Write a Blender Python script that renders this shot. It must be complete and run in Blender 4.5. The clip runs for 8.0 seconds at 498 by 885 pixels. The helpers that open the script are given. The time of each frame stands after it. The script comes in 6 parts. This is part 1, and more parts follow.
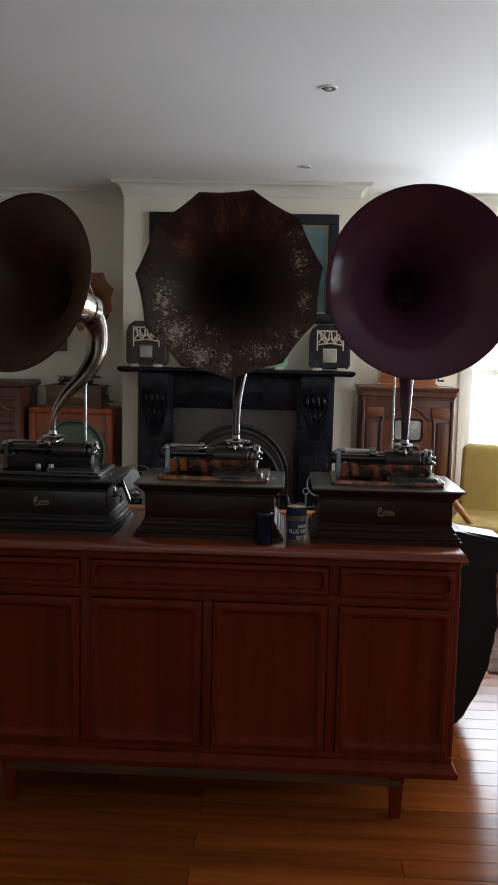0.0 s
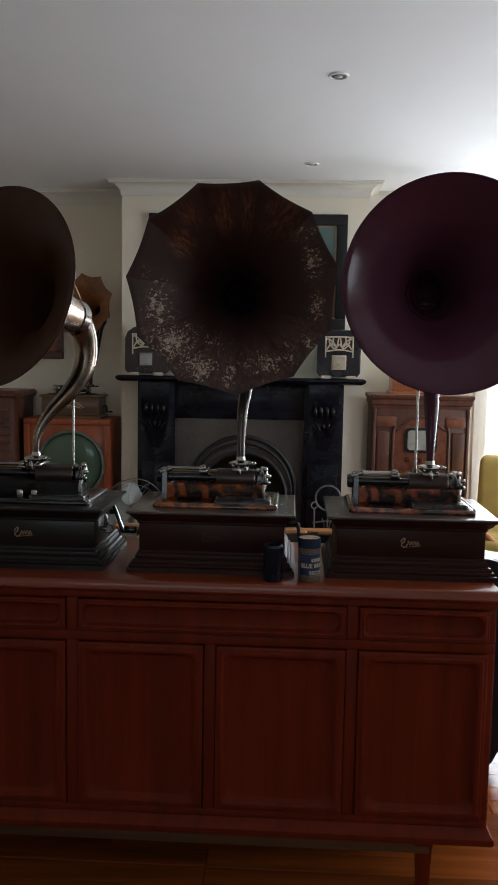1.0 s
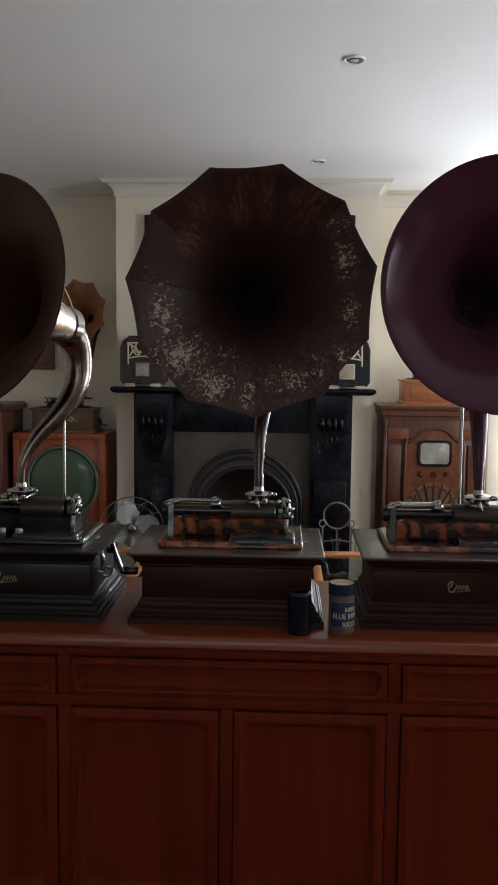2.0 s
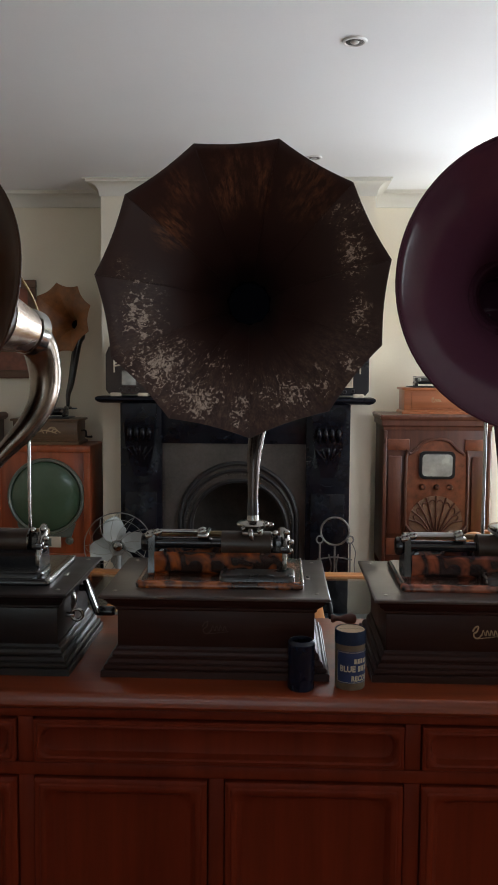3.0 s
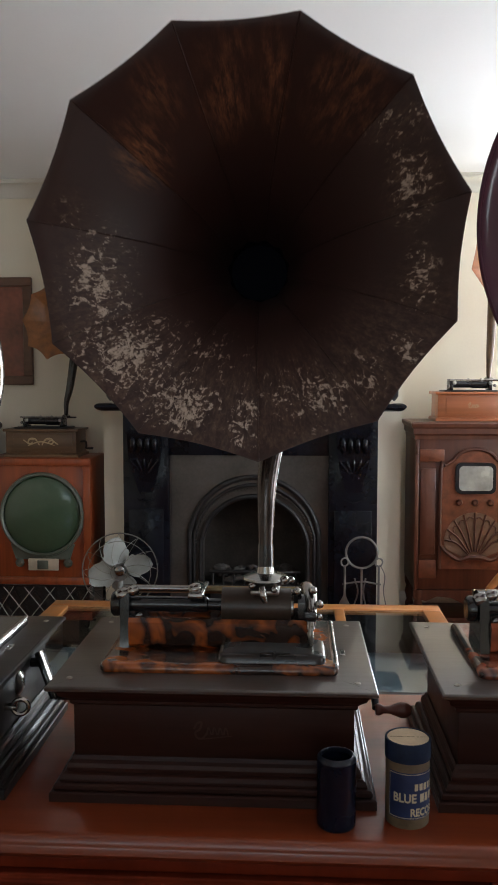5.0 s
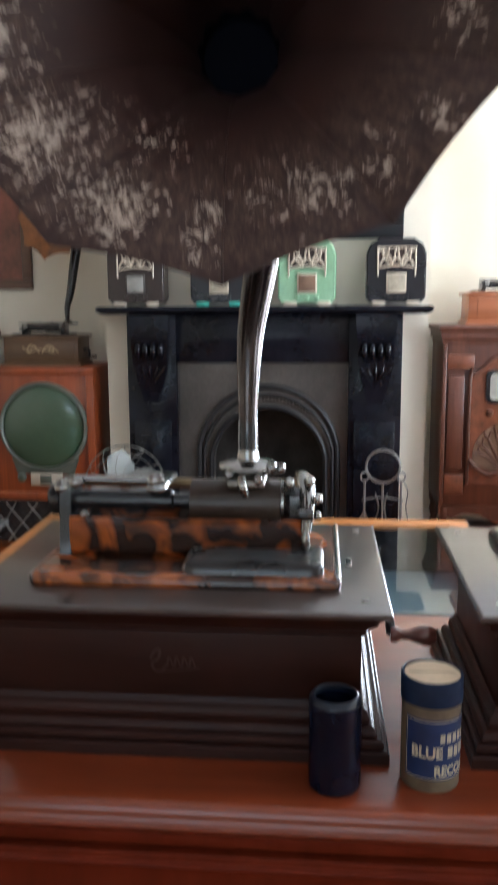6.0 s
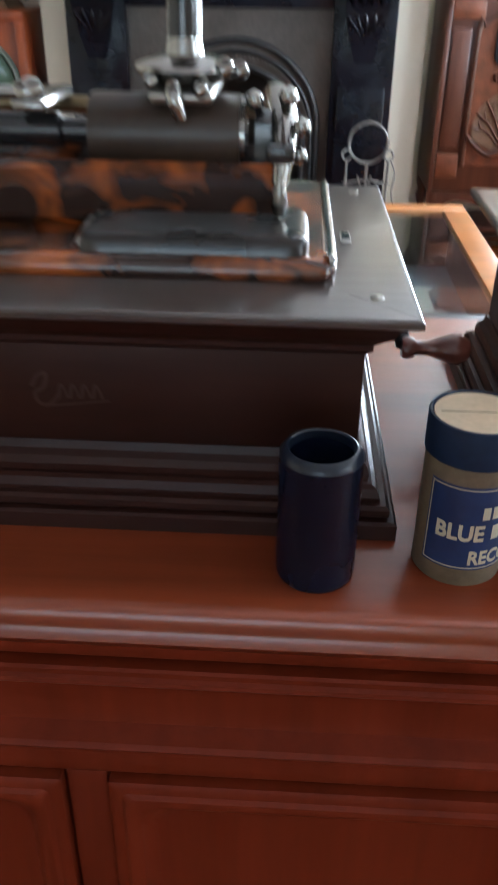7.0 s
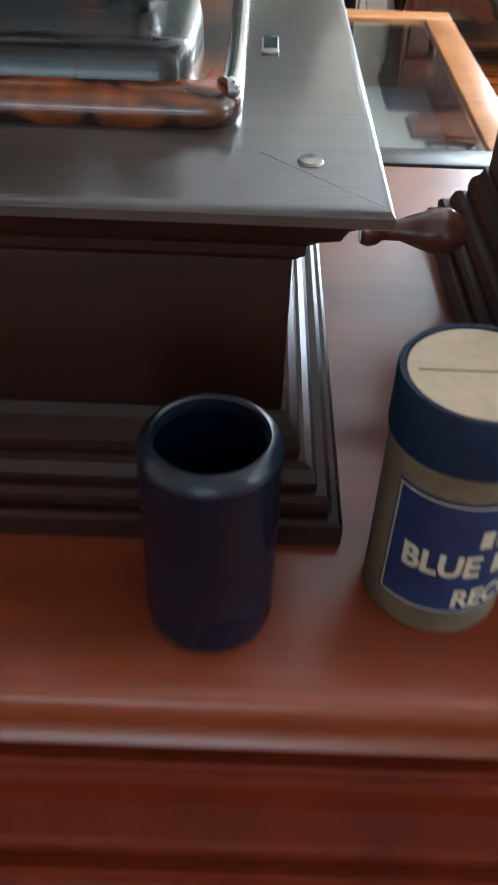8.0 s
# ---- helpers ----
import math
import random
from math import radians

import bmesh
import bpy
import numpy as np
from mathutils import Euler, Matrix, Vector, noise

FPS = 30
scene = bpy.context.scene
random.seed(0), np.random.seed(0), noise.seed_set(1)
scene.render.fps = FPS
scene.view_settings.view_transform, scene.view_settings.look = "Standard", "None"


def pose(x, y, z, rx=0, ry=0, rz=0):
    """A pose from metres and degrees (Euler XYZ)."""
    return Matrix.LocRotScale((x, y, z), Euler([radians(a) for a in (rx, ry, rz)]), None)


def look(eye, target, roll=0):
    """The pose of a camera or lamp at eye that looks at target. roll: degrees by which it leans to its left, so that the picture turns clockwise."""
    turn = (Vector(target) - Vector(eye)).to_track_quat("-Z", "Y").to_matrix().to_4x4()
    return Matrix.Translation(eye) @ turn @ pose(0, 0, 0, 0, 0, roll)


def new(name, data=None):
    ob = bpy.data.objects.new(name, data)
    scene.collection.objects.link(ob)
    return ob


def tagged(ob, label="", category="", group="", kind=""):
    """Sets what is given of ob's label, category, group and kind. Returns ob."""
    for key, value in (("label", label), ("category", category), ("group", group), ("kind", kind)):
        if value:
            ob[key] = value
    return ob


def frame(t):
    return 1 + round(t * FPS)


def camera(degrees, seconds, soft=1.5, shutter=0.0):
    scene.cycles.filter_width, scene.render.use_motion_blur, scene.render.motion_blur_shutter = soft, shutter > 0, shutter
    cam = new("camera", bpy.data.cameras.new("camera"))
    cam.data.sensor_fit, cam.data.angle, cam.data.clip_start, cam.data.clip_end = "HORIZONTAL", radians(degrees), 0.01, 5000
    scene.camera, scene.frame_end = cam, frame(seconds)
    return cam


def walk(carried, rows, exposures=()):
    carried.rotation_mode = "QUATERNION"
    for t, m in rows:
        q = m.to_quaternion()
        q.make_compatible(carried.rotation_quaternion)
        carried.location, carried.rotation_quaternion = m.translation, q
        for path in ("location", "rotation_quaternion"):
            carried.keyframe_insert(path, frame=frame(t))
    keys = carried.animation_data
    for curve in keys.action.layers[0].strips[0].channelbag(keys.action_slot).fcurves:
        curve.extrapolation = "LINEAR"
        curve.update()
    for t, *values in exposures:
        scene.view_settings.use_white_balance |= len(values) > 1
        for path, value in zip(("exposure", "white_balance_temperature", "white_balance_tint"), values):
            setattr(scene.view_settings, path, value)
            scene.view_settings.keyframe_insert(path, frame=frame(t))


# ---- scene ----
cam = camera(33.3, 8.0, 1.5, 0.5)
PATH = [
    (0, (0.238, -2.556, 1.45), (0.148, -0.569, 1.239), 1.3),
    (0.5, (0.238, -2.402, 1.473), (0.141, -0.415, 1.265), 1.2),
    (1, (0.218, -2.264, 1.471), (0.117, -0.277, 1.27), 1.0),
    (1.5, (0.161, -2.097, 1.48), (0.065, -0.109, 1.287), 0.8),
    (3, (0.125, -1.655, 1.499), (0.056, 0.336, 1.329), 0.4),
    (3.5, (0.133, -1.533, 1.498), (0.04, 0.458, 1.338), 0.3),
    (4, (0.124, -1.39, 1.497), (0.016, 0.601, 1.346), 0.1),
    (5.5, (0.119, -0.996, 1.435), (-0.001, 0.994, 1.279), -0.2),
    (6, (0.158, -0.83, 1.36), (-0.012, 1.135, 1.028), -0.3),
    (6.5, (0.164, -0.691, 1.291), (-0.011, 1.188, 0.63), 0.2),
    (7, (0.151, -0.49, 1.234), (0.07, 1.236, 0.227), 0.8),
    (7.5, (0.171, -0.386, 1.194), (0.202, 1.219, 0.001), 2.0),
    (8, (0.189, -0.263, 1.165), (0.196, 1.236, -0.158), 2.3),
]
walk(cam, [(t, look(eye, target, roll)) for t, eye, target, roll in PATH],
     exposures=[(0.0, -0.50, 6400, 13), (1.5, -0.38, 6450, 13), (3.0, -0.15, 6500, 13), (4.0, -0.03, 6500, 13), (5.5, 0.24, 6600, 14), (6.0, 0.95, 6050, 13), (6.5, 1.03, 5950, 12), (7.0, 1.10, 5850, 10), (7.5, 1.22, 5850, 9), (8.0, 1.1, 5800, 7)])

# ---- light ----
world = bpy.data.worlds.new("sky")
scene.world = world
world.use_nodes = True
wn = world.node_tree
sky = wn.nodes.new("ShaderNodeTexSky")
sky.sky_type, sky.sun_disc = "NISHITA", False
sky.sun_elevation, sky.sun_rotation = radians(42), radians(60)
wn.links.new(sky.outputs[0], wn.nodes["Background"].inputs[0])
wn.nodes["Background"].inputs[1].default_value = 0.12


def window_light(name, m, w, h, power, colour):
    lamp = bpy.data.lights.new(name, "AREA")
    lamp.shape, lamp.size, lamp.size_y, lamp.energy, lamp.color = "RECTANGLE", w, h, power, colour
    ob = new(name, lamp)
    ob.matrix_world = m
    return ob


# ceiling height, room limits, wall planes
CEIL, X0, X1, Y0, YB, YA = 2.680, -3.3, 3.7, -5.2, 3.62, 3.98
DAY = (0.84, 0.93, 1.0)
window_light("daylight_back", look((2.38, YA + 0.06, 1.35), (2.1, 0, 1.0)), 1.42, 1.85, 130, DAY)
window_light("daylight_side", look((X1 + 0.06, 1.2, 1.35), (0, 0.8, 1.5)), 1.9, 1.85, 92, DAY)
window_light("daylight_near", look((X1 + 0.06, -1.3, 1.75), (0, -1.2, 2.6)), 0.5, 1.0, 12, DAY)
# unseen fill, tipped up to brighten the ceiling and the fronts
window_light("daylight_rear", look((-0.4, Y0 + 0.02, 1.45), (-0.4, -3.0, 4.2)), 2.6, 1.1, 16, DAY)


# ---- materials ----
def mat(name, colour, rough=0.5, metal=0.0, coat=0.0, vary=0.25, size=8.0, fine=90.0, bump=0.05, stretch=(1, 1, 1), spec=0.5, dark=None, random=0.0, coat_rough=0.08):
    """Paint, metal, stone or cloth: a colour that drifts at two scales, with fine relief and uneven gloss."""
    m = bpy.data.materials.new(name)
    m.use_nodes = True
    n, l = m.node_tree.nodes, m.node_tree.links
    b = n["Principled BSDF"]
    tc, mp = n.new("ShaderNodeTexCoord"), n.new("ShaderNodeMapping")
    mp.inputs["Scale"].default_value = stretch
    l.new(tc.outputs["Object"], mp.inputs[0])
    n1, n2 = n.new("ShaderNodeTexNoise"), n.new("ShaderNodeTexNoise")
    for node, s, d in ((n1, size, 3), (n2, fine, 4)):
        node.inputs["Scale"].default_value, node.inputs["Detail"].default_value = s, d
        l.new(mp.outputs[0], node.inputs["Vector"])
    add = n.new("ShaderNodeMath")
    add.operation = "MULTIPLY_ADD"
    l.new(n2.outputs[0], add.inputs[0])
    add.inputs[1].default_value = 0.35
    l.new(n1.outputs[0], add.inputs[2])
    ramp = n.new("ShaderNodeValToRGB")
    ramp.color_ramp.elements[0].position, ramp.color_ramp.elements[1].position = 0.42, 0.95
    c = colour
    lo = dark or tuple(v * (1 - vary) for v in c)
    hi = tuple(min(1, v * (1 + vary * 0.7)) for v in c)
    ramp.color_ramp.elements[0].color, ramp.color_ramp.elements[1].color = (*lo, 1), (*hi, 1)
    l.new(add.outputs[0], ramp.inputs[0])
    out = ramp.outputs[0]
    if random:
        info, hsv = n.new("ShaderNodeObjectInfo"), n.new("ShaderNodeHueSaturation")
        mr = n.new("ShaderNodeMapRange")
        mr.inputs["To Min"].default_value, mr.inputs["To Max"].default_value = 1 - random, 1 + random
        l.new(info.outputs["Random"], mr.inputs[0])
        l.new(mr.outputs[0], hsv.inputs["Value"])
        l.new(out, hsv.inputs["Color"])
        out = hsv.outputs[0]
    l.new(out, b.inputs["Base Color"])
    rr = n.new("ShaderNodeMapRange")
    rr.inputs["To Min"].default_value, rr.inputs["To Max"].default_value = max(0.02, rough * 0.8), min(1, rough * 1.25)
    l.new(n1.outputs[0], rr.inputs[0])
    l.new(rr.outputs[0], b.inputs["Roughness"])
    b.inputs["Metallic"].default_value = metal
    b.inputs["Coat Weight"].default_value, b.inputs["Coat Roughness"].default_value = coat, coat_rough
    b.inputs["Specular IOR Level"].default_value = spec
    if bump:
        bp = n.new("ShaderNodeBump")
        bp.inputs["Strength"].default_value, bp.inputs["Distance"].default_value = bump, 0.004
        l.new(n2.outputs[0], bp.inputs["Height"])
        l.new(bp.outputs[0], b.inputs["Normal"])
    return m


def wood(name, colour, rough=0.35, coat=0.2, axis=0, vary=0.35, random=0.0, scale=1.0, spec=0.5, coat_rough=0.08):
    """Varnished wood with its grain along x, y or z."""
    st = [14.0 * scale] * 3
    st[axis] = 0.9 * scale
    return mat(name, colour, rough, 0, coat, vary, 1.6, 7.0, 0.06, st, random=random, spec=spec, coat_rough=coat_rough)


def tortoise(name, light, dark):
    """Mottled painted bedplate: bright flames on near-black, under thick varnish."""
    m = bpy.data.materials.new(name)
    m.use_nodes = True
    n, l = m.node_tree.nodes, m.node_tree.links
    b = n["Principled BSDF"]
    tc, mp, no = n.new("ShaderNodeTexCoord"), n.new("ShaderNodeMapping"), n.new("ShaderNodeTexNoise")
    mp.inputs["Scale"].default_value = (1.0, 1.4, 0.75)
    l.new(tc.outputs["Object"], mp.inputs[0])
    l.new(mp.outputs[0], no.inputs["Vector"])
    no.inputs["Scale"].default_value, no.inputs["Detail"].default_value, no.inputs["Distortion"].default_value = 21, 2.0, 0.9
    r = n.new("ShaderNodeValToRGB")
    e = r.color_ramp.elements
    e[0].position, e[0].color = 0.45, (*dark, 1)
    e[1].position, e[1].color = 0.63, (*light, 1)
    l.new(no.outputs[0], r.inputs[0])
    l.new(r.outputs[0], b.inputs["Base Color"])
    b.inputs["Roughness"].default_value, b.inputs["Coat Weight"].default_value, b.inputs["Coat Roughness"].default_value = 0.25, 0.7, 0.06
    return m


def worn_horn(name):
    """Brown-black japanned tin: pale flaked patches low down, rusty streaks towards the top rim."""
    m = bpy.data.materials.new(name)
    m.use_nodes = True
    n, l = m.node_tree.nodes, m.node_tree.links
    b = n["Principled BSDF"]

    def mth(op, a, c=None):
        k = n.new("ShaderNodeMath")
        k.operation = op
        for i, v in enumerate((a, c)):
            if v is None:
                continue
            if isinstance(v, (int, float)):
                k.inputs[i].default_value = v
            else:
                l.new(v, k.inputs[i])
        return k.outputs[0]

    def rng(v, lo, hi, a=0.0, z=1.0):
        k = n.new("ShaderNodeMapRange")
        k.inputs["From Min"].default_value, k.inputs["From Max"].default_value = lo, hi
        k.inputs["To Min"].default_value, k.inputs["To Max"].default_value = a, z
        l.new(v, k.inputs[0])
        return k.outputs[0]

    geo, sep = n.new("ShaderNodeNewGeometry"), n.new("ShaderNodeSeparateXYZ")
    off = n.new("ShaderNodeVectorMath")
    off.operation = "SUBTRACT"
    off.inputs[1].default_value = (HORN_C[0], HORN_C[1], HORN_C[2])
    l.new(geo.outputs["Position"], off.inputs[0])
    l.new(off.outputs[0], sep.inputs[0])
    x, z = sep.outputs[0], sep.outputs[2]
    rad = mth("SQRT", mth("ADD", mth("MULTIPLY", x, x), mth("MULTIPLY", z, z)))
    ang = mth("ARCTAN2", x, mth("MULTIPLY", z, -1.0))
    com = n.new("ShaderNodeCombineXYZ")
    l.new(mth("MULTIPLY", ang, 9.0), com.inputs[0])
    l.new(mth("MULTIPLY", rad, 14.0), com.inputs[1])
    polar = n.new("ShaderNodeCombineXYZ")
    l.new(mth("MULTIPLY", ang, 0.22), polar.inputs[0])
    l.new(mth("MULTIPLY", rad, 0.62), polar.inputs[1])
    streak, flake, chip, patch, speck = (n.new("ShaderNodeTexNoise") for _ in range(5))
    l.new(com.outputs[0], streak.inputs["Vector"])
    streak.inputs["Scale"].default_value, streak.inputs["Detail"].default_value, streak.inputs["Roughness"].default_value = 2.6, 8, 0.7
    for k, s, d, v, f, w in ((flake, 120, 6, polar.outputs[0], 0.72, 1.2), (chip, 46, 4, off.outputs[0], 0.65, 2.0), (patch, 12, 3, off.outputs[0], 0.6, 0.0), (speck, 260, 3, polar.outputs[0], 0.6, 0.0)):
        k.inputs["Scale"].default_value, k.inputs["Detail"].default_value, k.inputs["Roughness"].default_value, k.inputs["Distortion"].default_value = s, d, f, w
        l.new(v, k.inputs["Vector"])

    def blot(at, size, strength):
        """A soft patch on the bell, at and size in x and z."""
        p, q, k = (n.new("ShaderNodeVectorMath") for _ in range(3))
        p.operation, q.operation, k.operation = "SUBTRACT", "MULTIPLY", "LENGTH"
        p.inputs[1].default_value, q.inputs[1].default_value = (at[0], 0, at[1]), (1 / size[0], 0, 1 / size[1])
        l.new(off.outputs[0], p.inputs[0])
        l.new(p.outputs[0], q.inputs[0])
        l.new(q.outputs[0], k.inputs[0])
        return rng(k.outputs["Value"], 1.8, 0.1, 0.0, strength)

    def most(blots):
        v = blots[0]
        for w in blots[1:]:
            v = mth("MAXIMUM", v, w)
        return v

    rim_in = rng(rad, 0.272, 0.258)
    bare = most([blot(*q) for q in (((-0.194, -0.045), (0.034, 0.060), 0.85), ((-0.163, -0.140), (0.060, 0.045), 1.0), ((-0.090, -0.204), (0.042, 0.034), 1.0), ((-0.060, -0.140), (0.060, 0.040), 0.5),
                                    ((-0.006, -0.235), (0.018, 0.040), 0.85), ((0.085, -0.195), (0.060, 0.034), 0.75), ((0.150, -0.168), (0.026, 0.030), 0.75), ((0.197, -0.133), (0.016, 0.016), 1.0),
                                    ((0.216, -0.046), (0.018, 0.034), 0.85), ((0.205, 0.070), (0.024, 0.042), 0.8), ((0.188, 0.143), (0.030, 0.022), 0.65), ((-0.225, 0.03), (0.02, 0.03), 0.4))])
    cover = mth("MULTIPLY", mth("MULTIPLY", bare, rim_in), rng(patch.outputs[0], 0.30, 0.52, 0.55, 1.0))
    mixed = mth("ADD", mth("MULTIPLY", flake.outputs[0], 0.55), mth("MULTIPLY", chip.outputs[0], 0.45))
    worn = rng(mth("ADD", mixed, mth("MULTIPLY", cover, 0.135)), 0.600, 0.635)
    worn = mth("MULTIPLY", mth("MULTIPLY", worn, rng(cover, 0.10, 0.40)), rng(speck.outputs[0], 0.36, 0.52, 0.25, 1.0))
    low = rng(z, -0.02, -0.11)
    ring = mth("MULTIPLY", rng(rad, 0.12, 0.19), rim_in)
    dull = mth("MAXIMUM", mth("MULTIPLY", low, 0.6), cover)
    grime = mth("ADD", mth("MULTIPLY", streak.outputs[0], 0.6), mth("MULTIPLY", flake.outputs[0], 0.4))
    grime = mth("MULTIPLY", mth("MULTIPLY", rng(grime, 0.42, 0.62), rng(speck.outputs[0], 0.35, 0.6, 0.35, 1.0)), mth("MULTIPLY", mth("MULTIPLY", dull, ring), 0.8))
    rust = most([blot(*q) for q in (((-0.030, 0.205), (0.026, 0.040), 1.0), ((0.030, 0.205), (0.014, 0.036), 0.9), ((0.118, 0.178), (0.034, 0.032), 0.9), ((-0.140, 0.125), (0.024, 0.030), 1.0), ((-0.115, 0.185), (0.022, 0.024), 0.7))])
    rust = mth("MULTIPLY", rust, rng(patch.outputs[0], 0.40, 0.56, 0.25, 1.0))
    high = mth("MULTIPLY", mth("MULTIPLY", rust, rim_in), mth("MULTIPLY", rng(streak.outputs[0], 0.42, 0.60), rng(speck.outputs[0], 0.35, 0.6, 0.5, 1.0)))
    mx1, mx2, mx3 = (n.new("ShaderNodeMix") for _ in range(3))
    for k in (mx1, mx2, mx3):
        k.data_type = "RGBA"
    mx1.inputs[6].default_value, mx1.inputs[7].default_value = (0.040, 0.019, 0.016, 1), (0.36, 0.16, 0.08, 1)
    l.new(mth("MULTIPLY", high, 0.9), mx1.inputs[0])
    b.inputs["Specular IOR Level"].default_value = 0.3
    l.new(mx1.outputs[2], mx3.inputs[6])
    mx3.inputs[7].default_value = (0.23, 0.15, 0.105, 1)
    l.new(grime, mx3.inputs[0])
    l.new(mx3.outputs[2], mx2.inputs[6])
    mx2.inputs[7].default_value = (0.52, 0.42, 0.34, 1)
    l.new(worn, mx2.inputs[0])
    l.new(mx2.outputs[2], b.inputs["Base Color"])
    l.new(rng(worn, 0, 1, 0.40, 0.65), b.inputs["Roughness"])
    bp = n.new("ShaderNodeBump")
    bp.inputs["Strength"].default_value, bp.inputs["Distance"].default_value = 0.25, 0.002
    l.new(worn, bp.inputs["Height"])
    l.new(bp.outputs[0], b.inputs["Normal"])
    return m


def glass(name, colour=(1, 1, 1), rough=0.02):
    m = bpy.data.materials.new(name)
    m.use_nodes = True
    b = m.node_tree.nodes["Principled BSDF"]
    b.inputs["Base Color"].default_value = (*colour, 1)
    b.inputs["Transmission Weight"].default_value, b.inputs["Roughness"].default_value, b.inputs["IOR"].default_value = 1.0, rough, 1.45
    return m


def glow(name, colour, strength):
    m = bpy.data.materials.new(name)
    m.use_nodes = True
    b = m.node_tree.nodes["Principled BSDF"]
    b.inputs["Base Color"].default_value = (*colour, 1)
    b.inputs["Emission Color"].default_value, b.inputs["Emission Strength"].default_value = (*colour, 1), strength
    return m


def seascape(name):
    """A dim painting of pale cloud over teal water."""
    m = bpy.data.materials.new(name)
    m.use_nodes = True
    n, l = m.node_tree.nodes, m.node_tree.links
    b = n["Principled BSDF"]
    tc, sep, no, add, r = (n.new("ShaderNode" + k) for k in ("TexCoord", "SeparateXYZ", "TexNoise", "Math", "ValToRGB"))
    l.new(tc.outputs["Object"], sep.inputs[0])
    l.new(tc.outputs["Object"], no.inputs["Vector"])
    no.inputs["Scale"].default_value, no.inputs["Detail"].default_value = 11, 6
    add.operation = "MULTIPLY_ADD"
    l.new(no.outputs[0], add.inputs[0])
    add.inputs[1].default_value = 0.35
    l.new(sep.outputs[2], add.inputs[2])
    e = r.color_ramp.elements
    e[0].position, e[0].color = 0.15, (0.005, 0.018, 0.022, 1)
    e[1].position, e[1].color = 0.85, (0.09, 0.15, 0.14, 1)
    for p, c in ((0.27, (0.010, 0.040, 0.046, 1)), (0.33, (0.06, 0.085, 0.078, 1)), (0.38, (0.018, 0.050, 0.054, 1)), (0.5, (0.04, 0.095, 0.098, 1))):
        k = e.new(p)
        k.color = c
    l.new(add.outputs[0], r.inputs[0])
    l.new(r.outputs[0], b.inputs["Base Color"])
    b.inputs["Roughness"].default_value = 0.35
    return m


